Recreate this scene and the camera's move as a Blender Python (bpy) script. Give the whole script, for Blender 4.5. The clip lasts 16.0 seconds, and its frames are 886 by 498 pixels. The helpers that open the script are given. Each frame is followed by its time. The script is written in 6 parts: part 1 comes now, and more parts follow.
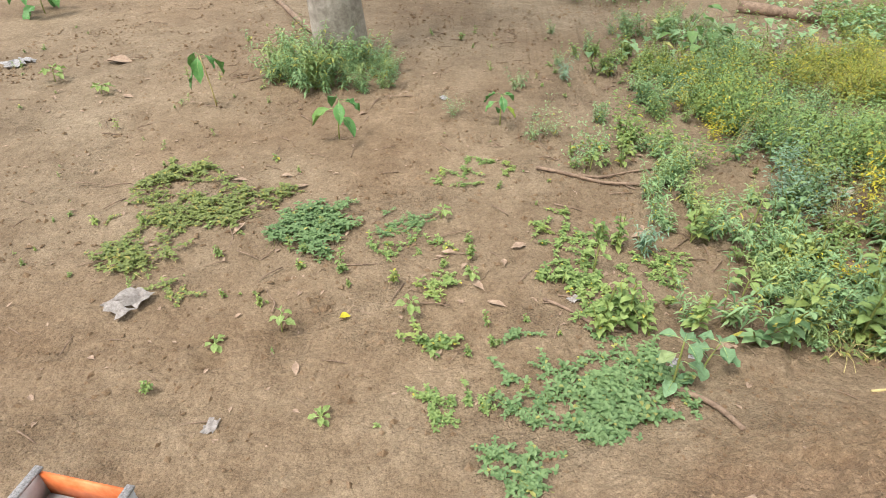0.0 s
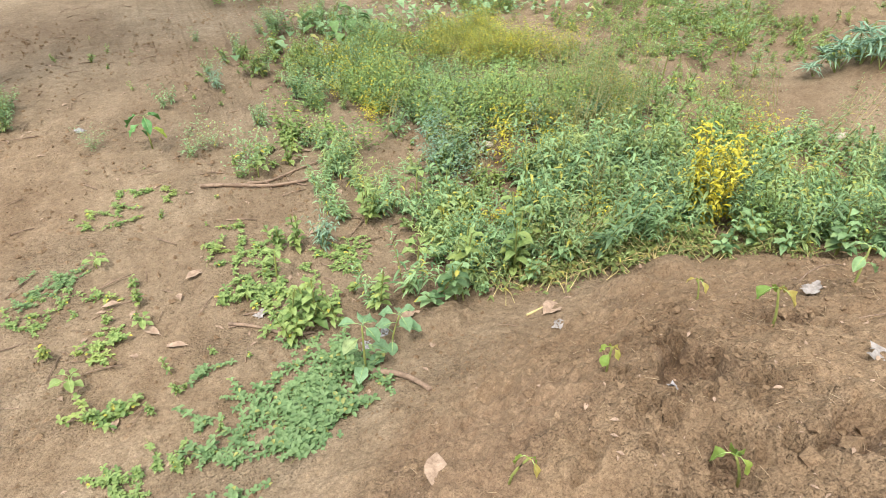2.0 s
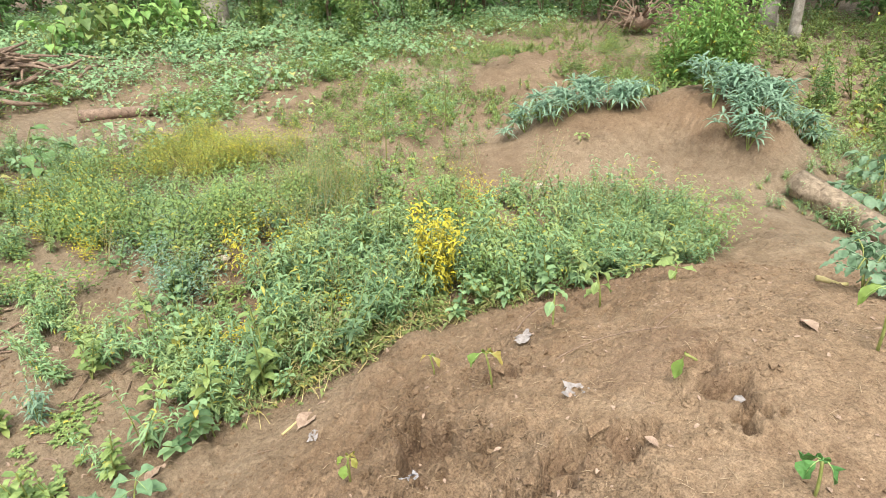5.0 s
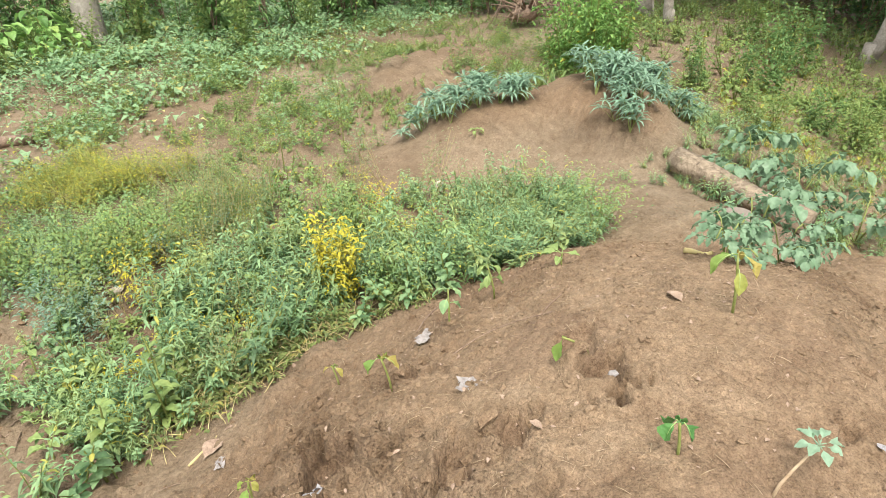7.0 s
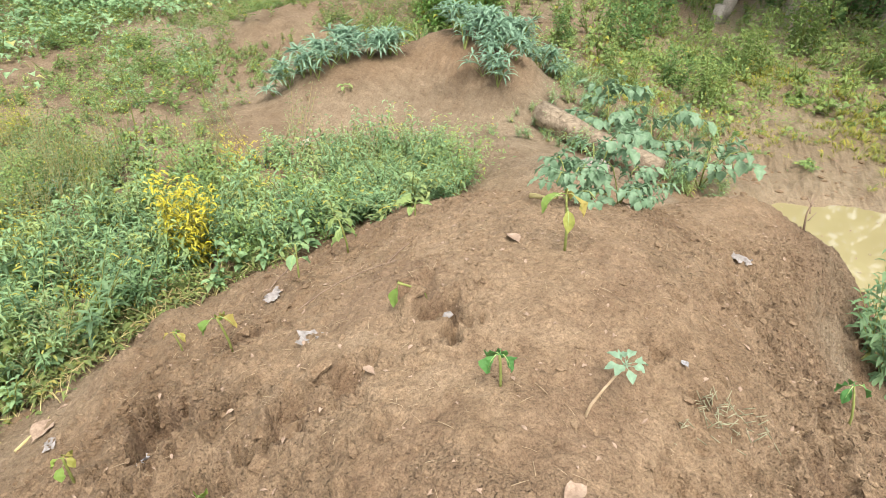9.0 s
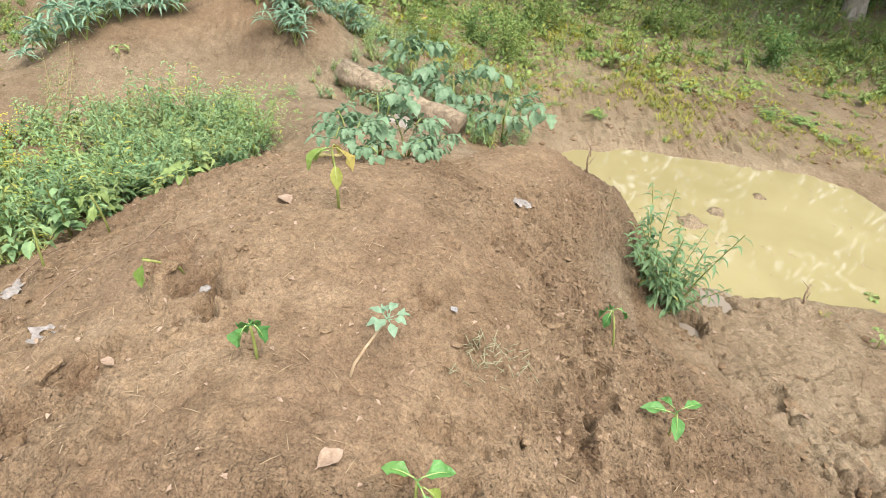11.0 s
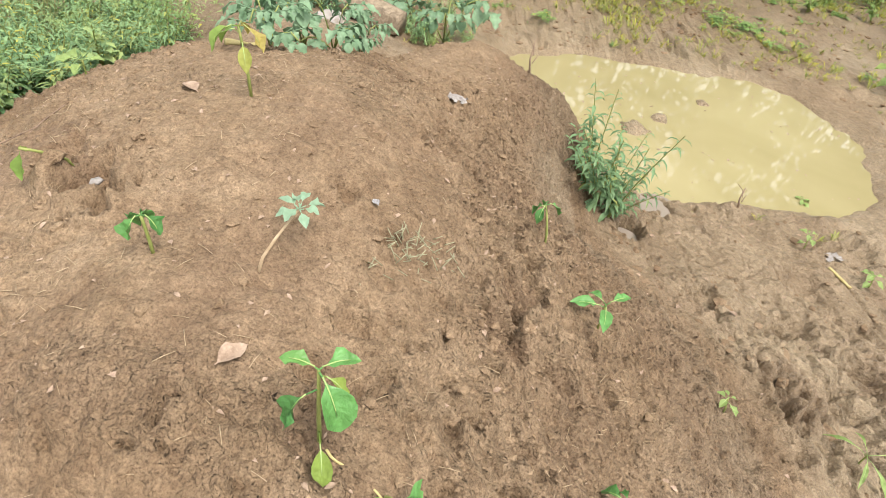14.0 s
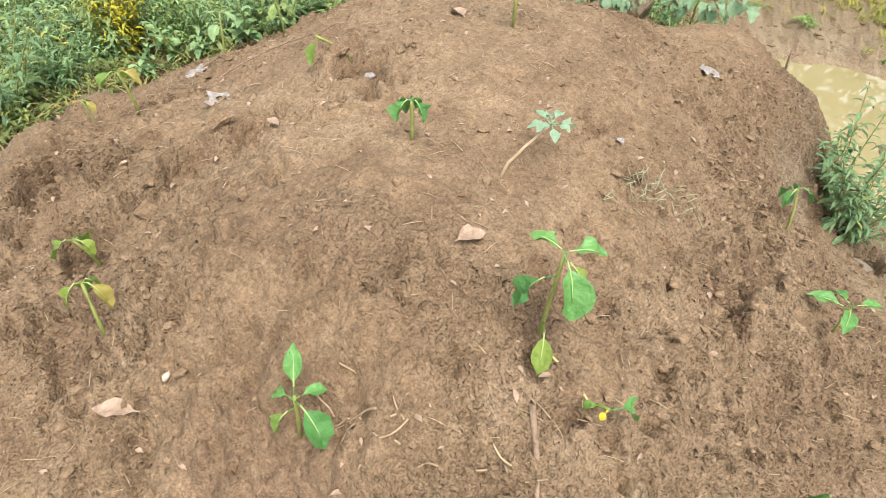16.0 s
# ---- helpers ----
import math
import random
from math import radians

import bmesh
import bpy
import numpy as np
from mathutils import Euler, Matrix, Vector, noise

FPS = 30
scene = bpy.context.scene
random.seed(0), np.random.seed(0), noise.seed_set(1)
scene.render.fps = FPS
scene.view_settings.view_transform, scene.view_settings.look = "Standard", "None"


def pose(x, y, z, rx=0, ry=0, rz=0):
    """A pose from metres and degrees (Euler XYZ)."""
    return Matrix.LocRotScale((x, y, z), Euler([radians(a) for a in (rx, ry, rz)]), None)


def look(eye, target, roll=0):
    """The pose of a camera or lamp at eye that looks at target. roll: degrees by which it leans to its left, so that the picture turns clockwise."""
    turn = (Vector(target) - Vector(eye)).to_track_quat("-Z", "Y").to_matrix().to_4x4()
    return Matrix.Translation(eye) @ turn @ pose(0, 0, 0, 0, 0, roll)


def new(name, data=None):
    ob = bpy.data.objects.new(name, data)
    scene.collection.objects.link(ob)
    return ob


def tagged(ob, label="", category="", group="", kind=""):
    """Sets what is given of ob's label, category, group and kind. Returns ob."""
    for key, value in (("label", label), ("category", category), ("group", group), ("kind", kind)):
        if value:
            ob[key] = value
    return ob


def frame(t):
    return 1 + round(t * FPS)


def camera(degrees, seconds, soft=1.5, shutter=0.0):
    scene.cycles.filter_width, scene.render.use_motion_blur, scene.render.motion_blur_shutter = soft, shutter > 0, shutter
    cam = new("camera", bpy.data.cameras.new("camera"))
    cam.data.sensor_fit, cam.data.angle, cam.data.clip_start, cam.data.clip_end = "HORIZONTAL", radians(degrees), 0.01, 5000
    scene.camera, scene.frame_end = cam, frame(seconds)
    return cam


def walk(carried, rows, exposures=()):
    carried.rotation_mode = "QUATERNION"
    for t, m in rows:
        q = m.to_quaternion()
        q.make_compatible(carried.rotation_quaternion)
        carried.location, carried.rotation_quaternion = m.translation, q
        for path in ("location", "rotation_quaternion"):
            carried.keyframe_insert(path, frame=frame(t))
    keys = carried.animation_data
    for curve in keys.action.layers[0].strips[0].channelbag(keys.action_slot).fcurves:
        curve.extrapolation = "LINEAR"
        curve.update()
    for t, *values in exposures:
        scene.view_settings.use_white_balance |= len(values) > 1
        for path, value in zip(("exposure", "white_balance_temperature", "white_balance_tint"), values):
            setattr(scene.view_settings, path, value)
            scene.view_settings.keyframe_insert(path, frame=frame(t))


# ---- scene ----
cam = camera(71.6, 16.0, soft=0.7, shutter=0.1)
PATH = [
    (0, (0.337, 0.09, 1.568), (0.241, 1.7, 0.386), -0.7),
    (0.5, (0.404, 0.111, 1.563), (0.52, 1.708, 0.365), -0.8),
    (1, (0.493, 0.117, 1.546), (0.806, 1.679, 0.337), -1.3),
    (1.5, (0.562, 0.116, 1.539), (1.084, 1.625, 0.334), -0.3),
    (2, (0.619, 0.114, 1.544), (1.318, 1.564, 0.358), 0.6),
    (2.5, (0.671, 0.109, 1.553), (1.507, 1.506, 0.391), 1.1),
    (3, (0.711, 0.098, 1.569), (1.678, 1.459, 0.468), 1.2),
    (3.5, (0.745, 0.081, 1.583), (1.81, 1.414, 0.54), 0.4),
    (4, (0.768, 0.067, 1.597), (1.915, 1.361, 0.592), -0.2),
    (4.2, (0.779, 0.061, 1.6), (1.967, 1.329, 0.609), -0.2),
    (6.3, (0.842, -0.04, 1.666), (2.253, 0.983, 0.684), -2.0),
    (6.5, (0.845, -0.043, 1.667), (2.267, 0.965, 0.687), -2.2),
    (7, (0.863, -0.073, 1.657), (2.323, 0.878, 0.676), -2.4),
    (7.5, (0.882, -0.103, 1.642), (2.348, 0.793, 0.619), -2.9),
    (8, (0.902, -0.138, 1.626), (2.391, 0.68, 0.569), -1.6),
    (8.5, (0.92, -0.169, 1.615), (2.451, 0.549, 0.547), -0.1),
    (9, (0.939, -0.205, 1.601), (2.499, 0.42, 0.516), 0.8),
    (9.5, (0.964, -0.244, 1.589), (2.546, 0.29, 0.487), 1.2),
    (10, (0.985, -0.282, 1.575), (2.595, 0.128, 0.462), 2.2),
    (10.2, (0.996, -0.303, 1.568), (2.619, 0.038, 0.45), 2.9),
    (12.3, (1.075, -0.407, 1.522), (2.645, -0.485, 0.286), 8.0),
    (12.5, (1.077, -0.411, 1.513), (2.634, -0.501, 0.261), 8.1),
    (13, (1.082, -0.421, 1.496), (2.604, -0.53, 0.203), 8.5),
    (13.5, (1.079, -0.429, 1.48), (2.578, -0.537, 0.16), 8.7),
    (14, (1.073, -0.431, 1.461), (2.552, -0.507, 0.116), 9.1),
    (14.5, (1.053, -0.424, 1.436), (2.525, -0.426, 0.082), 9.1),
    (15, (1.027, -0.406, 1.406), (2.497, -0.267, 0.058), 8.0),
    (15.5, (0.988, -0.384, 1.377), (2.44, -0.107, 0.029), 8.4),
    (16, (0.955, -0.36, 1.351), (2.3, 0.099, -0.056), 6.6),
]
EXPOSURES = [(0, 0.82), (2, 1.0), (4, 1.08), (7, 1.05), (10, 1.06), (12.3, 1.02), (13, 1.01), (14.5, 1.02), (16, 1.04)]
walk(cam, [(t, look(eye, target, roll)) for t, eye, target, roll in PATH], EXPOSURES)

# ---------- world, sun, exposure ----------
world = bpy.data.worlds.new("overcast_sky")
scene.world = world
world.use_nodes = True
wn, wl = world.node_tree.nodes, world.node_tree.links
sky = wn.new("ShaderNodeTexSky")
sky.sky_type, sky.sun_disc = 'NISHITA', False
sky.sun_elevation, sky.sun_rotation = radians(65), radians(228)
sky.air_density, sky.dust_density, sky.ozone_density = 1.0, 6.0, 1.0
veil = wn.new("ShaderNodeMix")
veil.data_type = 'RGBA'
veil.inputs[0].default_value = 0.72
wl.new(sky.outputs[0], veil.inputs[6])
veil.inputs[7].default_value = (8.2, 8.3, 8.2, 1)
wl.new(veil.outputs[2], wn["Background"].inputs[0])
wn["Background"].inputs[1].default_value = 0.13
sun = new("sun", bpy.data.lights.new("sun", 'SUN'))
sun.data.energy, sun.data.angle, sun.data.color = 1.9, radians(16), (1.0, 0.95, 0.87)
sun.matrix_world = look((-10, -9, 30), (0, 0, 0))


# ---------- small tools ----------
def hash01(ix, iy, seed):
    h = (ix.astype(np.int64) * 374761393 + iy.astype(np.int64) * 668265263 + seed * 1274126177) & 0xFFFFFFFF
    h = ((h ^ (h >> 13)) * 1274126177) & 0xFFFFFFFF
    return ((h ^ (h >> 16)) & 0xFFFFFF) / float(0xFFFFFF)


def vnoise(x, y, seed=0):
    """Smooth noise, -1 to 1."""
    x0, y0 = np.floor(x), np.floor(y)
    fx, fy = x - x0, y - y0
    fx, fy = fx * fx * fx * (fx * (fx * 6 - 15) + 10), fy * fy * fy * (fy * (fy * 6 - 15) + 10)
    a, b = hash01(x0, y0, seed), hash01(x0 + 1, y0, seed)
    c, d = hash01(x0, y0 + 1, seed), hash01(x0 + 1, y0 + 1, seed)
    return 2 * ((a + (b - a) * fx) * (1 - fy) + (c + (d - c) * fx) * fy) - 1


def fbm(x, y, octaves=4, seed=0):
    s, a = 0.0, 0.5
    for o in range(octaves):
        s = s + a * vnoise(x * 2 ** o + 17.3 * o, y * 2 ** o - 9.1 * o, seed + o)
        a *= 0.5
    return s


def cells(x, y, seed=0):
    """Distances to the nearest and next nearest seed of a jittered grid."""
    x0, y0 = np.floor(x), np.floor(y)
    f1, f2 = np.full(np.shape(x), 9.0), np.full(np.shape(x), 9.0)
    for i in (-1, 0, 1):
        for j in (-1, 0, 1):
            cx, cy = x0 + i, y0 + j
            d = np.hypot(cx + hash01(cx, cy, seed) - x, cy + hash01(cx, cy, seed + 7) - y)
            f2 = np.minimum(f2, np.maximum(f1, d))
            f1 = np.minimum(f1, d)
    return f1, f2


def smooth(a, b, x):
    t = np.clip((x - a) / (b - a), 0, 1)
    return t * t * (3 - 2 * t)


def inside(poly, x, y):
    """Which points lie in a polygon."""
    hit = np.zeros(np.shape(x), bool)
    for (x1, y1), (x2, y2) in zip(poly, poly[1:] + poly[:1]):
        if y1 != y2:
            hit ^= ((y1 > y) != (y2 > y)) & (x < (x2 - x1) * (y - y1) / (y2 - y1) + x1)
    return hit


# ---------- the lie of the land ----------
LEFT, RIGHT, WATER = -0.09, -0.485, -0.505
MOUNDS = [  # height, x, y, half lengths, turn, fall
    (0.728, 2.281, 0.034, 1.363, 0.803, 0.327, 1.174),
    (0.212, 1.359, -0.49, 0.311, 0.882, -0.299, 1.056),
    (0.388, 1.327, 0.799, 1.331, 0.55, 0.288, 0.8),
    (0.378, 3.716, -0.759, 0.972, 0.45, -0.48, 1.426),
    (0.395, 5.988, 1.542, 0.493, 0.88, -0.869, 1.5),
    (0.134, 4.174, 0.235, 1.064, 0.407, 1.159, 1.5),
    (0.282, 2.266, -1.082, 0.71, 0.74, -0.476, 1.012),
    (0.288, 5.38, 2.299, 0.669, 0.565, -0.01, 1.5),
]
PITS = [  # x, y, radius, depth
    (2.02, 0.24, 0.055, 0.06), (2.10, 0.33, 0.06, 0.03), (1.61, 0.78, 0.085, 0.075), (1.88, 1.11, 0.035, 0.06), (1.78, 0.36, 0.05, 0.05),
    (1.68, 0.44, 0.06, 0.045), (1.98, 0.80, 0.05, 0.035), (1.39, 0.24, 0.022, 0.035), (3.04, -0.50, 0.04, 0.07), (1.54, -0.30, 0.04, 0.02),
    (1.45, 0.52, 0.05, 0.04), (1.33, 0.42, 0.06, 0.035), (1.90, -0.62, 0.06, 0.04), (2.05, -0.68, 0.05, 0.04), (1.86, -0.78, 0.035, 0.03),
    (1.20, -0.02, 0.15, 0.03), (3.05, -1.75, 0.09, 0.05), (3.28, -2.29, 0.10, 0.015), (2.57, -1.87, 0.11, 0.07), (2.33, -1.95, 0.12, 0.05),
    (3.60, -2.74, 0.09, 0.03), (2.75, -2.35, 0.12, 0.05), (2.95, -2.05, 0.10, 0.03), (3.45, -1.43, 0.085, 0.09), (3.76, -1.68, 0.13, 0.06),
    (-0.62, 1.62, 0.06, 0.03), (2.45, -2.2, 0.1, 0.05)]
LUMPS = [(2.03, 0.32, 0.04, 0.03), (1.72, 0.40, 0.03, 0.035), (1.76, 0.43, 0.03, 0.03), (1.55, 0.62, 0.10, 0.03), (1.36, 1.62, 0.10, 0.045),
         (1.66, 0.50, 0.05, 0.02), (1.80, 0.70, 0.10, 0.02), (2.48, -1.98, 0.09, 0.04), (2.70, -2.10, 0.10, 0.045), (3.78, -2.12, 0.09, 0.05),
         (3.1, -1.88, 0.07, 0.03), (4.62, -1.72, 0.12, 0.105), (4.80, -1.92, 0.09, 0.10), (4.45, -1.25, 0.09, 0.085), (5.1, -2.3, 0.08, 0.085), (2.22, 1.42, 0.10, 0.05), (1.95, 1.35, 0.09, 0.05), (7.0, 4.0, 0.9, 0.16), (7.9, 3.7, 0.5, 0.1)]

TRENCHES = [  # torn furrows where feet slid in the mud: x, y, half lengths, turn, depth
    (2.49, -1.84, 0.19, 0.05, 0.05, 0.07), (2.17, -1.69, 0.17, 0.016, -1.4, 0.03), (2.36, -2.12, 0.15, 0.03, 0.9, 0.04), (2.97, -1.70, 0.10, 0.055, 0.6, 0.05), (3.26, -2.30, 0.12, 0.09, 0.2, 0.02),
    (2.75, -2.45, 0.20, 0.03, 1.2, 0.04), (3.62, -2.66, 0.16, 0.025, -1.1, 0.045), (2.62, -2.20, 0.13, 0.04, -0.5, 0.03)]
HOLES = []  # small crumbling holes on the wet-side flank: x, y, radius, depth
_r = random.Random(314)
for _ in range(130):
    hx = _r.uniform(1.25, 3.1)
    HOLES.append((hx, -0.52 - 0.10 * (hx - 1.5) + _r.gauss(0, 0.17), _r.uniform(0.012, 0.032), _r.uniform(0.012, 0.034)))
for _ in range(60):
    HOLES.append((_r.uniform(1.2, 1.8), _r.uniform(0.2, 0.75), _r.uniform(0.012, 0.03), _r.uniform(0.010, 0.028)))
STEPS = []  # footprints in the mud: x, y, turn, depth
for _ in range(70):
    STEPS.append((_r.uniform(2.35, 8.2), _r.uniform(-4.2, 0.0), _r.uniform(0, 3.14), _r.uniform(0.015, 0.045)))


def dent(x, y, z, cx, cy, rx, ry, turn, d):
    """Press an uneven hollow with a raised rim into heights."""
    m = (np.abs(x - cx) < 2.2 * rx) & (np.abs(y - cy) < 2.2 * rx)
    if m.any():
        a, b, c, t = x[m] - cx, y[m] - cy, math.cos(turn), math.sin(turn)
        q = np.hypot((a * c + b * t) / rx, (b * c - a * t) / ry) * (1 + 0.4 * vnoise(x[m] * 22, y[m] * 22, 83) + 0.3 * vnoise(x[m] * 60, y[m] * 60, 84))
        z[m] += -d * smooth(1.1, 0.6, q) + 0.35 * d * np.exp(-((q - 1.35) / 0.28) ** 2)


def shape(x, y):
    """The broad forms: field, mounds, the low wet side."""
    s = 1 / (1 + np.exp(-np.clip((y - (-1.362) - 0.3 * (np.minimum(x, 8) - 2)) / 0.25, -40, 40)))
    z = RIGHT + (LEFT - RIGHT) * s
    for a, cx, cy, sx, sy, r, p in MOUNDS:
        c, t = math.cos(r), math.sin(r)
        u, w = ((x - cx) * c + (y - cy) * t) / sx, (-(x - cx) * t + (y - cy) * c) / sy
        z = z + a * np.exp(-(u * u + w * w + 1e-9) ** p)
    return z


def pool(x, y):
    """1 in the middle of the muddy pool, 0 at its shore, below 0 outside."""
    wob = 0.10 * vnoise(x * 1.7, y * 1.7, 5) + 0.05 * vnoise(x * 5, y * 5, 6) + 0.02 * vnoise(x * 14, y * 14, 7)
    u, w = (x - 4.75) / 0.90, (y + 1.95) / 1.33
    return 1 - (np.abs(u) ** 3.2 + np.abs(w) ** 3.2) ** (1 / 3.2) + wob


def land(x, y):
    """Height of the ground."""
    x, y = np.asarray(x, float), np.asarray(y, float)
    z = shape(x, y)
    e = 0.02
    slope = np.hypot(shape(x + e, y) - z, shape(x, y + e) - z) / e
    wet = smooth(-0.20, -0.40, z)
    basin = smooth(-0.04, 0.20, pool(x, y)) * smooth(-0.12, -0.32, z)
    z = z + (-0.575 - z) * basin
    near = smooth(14, 5, np.hypot(x - 2, y))
    rough = (0.55 + 1.3 * smooth(0.35, 0.9, slope)) * (1 - 0.45 * wet)
    z = z + 0.030 * fbm(x * 1.1, y * 1.1, 3, 11) * (1 - smooth(0.0, 0.2, pool(x, y)) * 0.8) * (1 - 0.5 * near)
    z = z + rough * (0.020 * fbm(x * 5, y * 5, 3, 21) + near * 0.016 * fbm(x * 17, y * 17, 3, 31))
    f1, f2 = cells(x * 19 + 0.6 * vnoise(x * 9, y * 9, 3), y * 19 + 0.6 * vnoise(x * 9, y * 9, 4), 41)
    crumb = smooth(0.55, 0.12, f1) * (hash01(np.floor(x * 7), np.floor(y * 7), 9) * 0.5 + 0.5)
    z = z + near * rough * 0.013 * crumb
    f1, f2 = cells(x * 44, y * 44, 51)
    z = z + near * rough * 0.009 * smooth(0.6, 0.1, f1)
    z = z + near * (1 - wet) * 0.014 * rough * smooth(0.15, 0.6, fbm(x * 7 + 3, y * 7, 2, 131)) - near * (1 - wet) * 0.018 * rough * smooth(0.25, 0.6, fbm(x * 11, y * 11 + 5, 2, 141))
    churn = wet * near * smooth(0.02, -0.08, pool(x, y))
    z = z + churn * (0.022 * smooth(0.05, 0.4, fbm(x * 6.5, y * 6.5, 3, 151)) + 0.012 * smooth(0.5, 0.15, cells(x * 13, y * 13, 153)[0]) * smooth(-0.1, 0.3, fbm(x * 2, y * 2, 2, 152)))
    # trampled mud with cracked slabs
    f1, f2 = cells(x * 4.2 + vnoise(x * 6, y * 6, 8) * 0.4, y * 4.2, 61)
    z = z - wet * near * 0.018 * smooth(0.10, 0.02, f2 - f1) * smooth(0.1, -0.1, pool(x, y)) * smooth(0.15, 0.5, vnoise(x * 1.3, y * 1.3, 71) + 0.4)
    slabs = wet * near * smooth(1.6, 2.1, x) * smooth(3.3, 2.7, x) * smooth(-1.15, -1.5, y) * smooth(-3.4, -2.8, y) * smooth(-0.3, 0.2, fbm(x * 1.7, y * 1.7, 2, 169))
    f1, f2 = cells(x * 3.4 + 0.5 * vnoise(x * 5, y * 5, 161), y * 3.4 + 0.5 * vnoise(x * 5, y * 5, 162), 163)
    z = z + slabs * (0.045 * smooth(0.02, 0.09, f2 - f1) - 0.045 + 0.022 * fbm(x * 9, y * 9, 3, 165))
    for tx, ty, rx, ry, turn, d in TRENCHES:
        c, t = math.cos(turn), math.sin(turn)
        u, w = ((x - tx) * c + (y - ty) * t) / rx, ((y - ty) * c - (x - tx) * t) / ry + 0.35 * vnoise(x * 14, y * 14, 167)
        q = np.hypot(u, w) * (1 + 0.25 * vnoise(x * 30, y * 30, 168))
        z = z - d * smooth(1.1, 0.75, q) + 0.4 * d * np.exp(-((q - 1.4) / 0.3) ** 2)
    z = z + wet * near * smooth(0.02, -0.06, pool(x, y)) * 0.010 * fbm(x * 24, y * 24, 3, 166)
    for px, py, r, d in PITS:
        q = np.hypot(x - px, y - py) / r * (1 + 0.55 * vnoise(x * 18 + px, y * 18, 81) + 0.3 * vnoise(x * 50, y * 50, 82))
        z = z - 1.15 * d * smooth(1.1, 0.6, q) + 0.22 * d * np.exp(-((q - 1.35) / 0.3) ** 2)
    for px, py, r, d in LUMPS:
        q = np.hypot(x - px, y - py) / r * (1 + 0.3 * vnoise(x * 22, y * 22, 91))
        z = z + d * smooth(1.3, 0.3, q)
    z = np.array(z, float)
    if z.ndim:
        for hx, hy, r, d in HOLES:
            dent(x, y, z, hx, hy, r, r, 0.0, d)
        for hx, hy, turn, d in STEPS:
            if pool(np.float64(hx), np.float64(hy)) < -0.06 and shape(np.float64(hx), np.float64(hy)) < -0.3:
                dent(x, y, z, hx, hy, 0.13, 0.055, turn, d)
    return z


def ticks(fine0, fine1, lo, hi, step):
    """Grid lines, fine between two marks, then slowly and at last quickly wider towards both ends."""
    out = list(np.arange(fine0, fine1, step))
    for sign, end, p in ((1, hi, fine1), (-1, lo, fine0)):
        d = step
        while (end - p) * sign > 0:
            out.append(p)
            p += sign * d
            d = min(d * (1.03 if d < 0.06 else 1.12), 6.0)
        out.append(end)
    return np.unique(np.round(out, 5))


# ---------- materials ----------
def material(name):
    m = bpy.data.materials.new(name)
    m.use_nodes = True
    return m, m.node_tree.nodes, m.node_tree.links, m.node_tree.nodes["Principled BSDF"]


def noise_node(nodes, links, scale, detail=4, rough=0.55, coords="Object", distort=0.0):
    tc = nodes.new("ShaderNodeTexCoord")
    n = nodes.new("ShaderNodeTexNoise")
    n.inputs["Scale"].default_value, n.inputs["Detail"].default_value = scale, detail
    n.inputs["Roughness"].default_value, n.inputs["Distortion"].default_value = rough, distort
    links.new(tc.outputs[coords], n.inputs["Vector"])
    return n.outputs["Fac"]


def ramp(nodes, links, value, stops):
    r = nodes.new("ShaderNodeValToRGB")
    e = r.color_ramp.elements
    while len(e) < len(stops):
        e.new(0.5)
    for el, (p, c) in zip(e, stops):
        el.position, el.color = p, (*c, 1)
    links.new(value, r.inputs[0])
    return r.outputs[0]


def blend(nodes, links, fac, a, b, mode='MIX'):
    m = nodes.new("ShaderNodeMix")
    m.data_type, m.blend_type = 'RGBA', mode
    for slot, v in ((0, fac), (6, a), (7, b)):
        if hasattr(v, "links") or hasattr(v, "is_linked"):
            links.new(v, m.inputs[slot])
        else:
            m.inputs[slot].default_value = v if slot == 0 else (*v, 1)
    return m.outputs[2]


def relief(nodes, links, bsdf, heights):
    last = None
    for h, s, d, *share in heights:
        b = nodes.new("ShaderNodeBump")
        b.invert = s < 0
        b.inputs["Strength"].default_value, b.inputs["Distance"].default_value = abs(s), d
        links.new(h, b.inputs["Height"])
        if share:
            m = nodes.new("ShaderNodeMath")
            m.operation = 'MULTIPLY'
            links.new(share[0], m.inputs[0])
            m.inputs[1].default_value = abs(s)
            links.new(m.outputs[0], b.inputs["Strength"])
        if last:
            links.new(last, b.inputs["Normal"])
        last = b.outputs["Normal"]
    links.new(last, bsdf.inputs["Normal"])


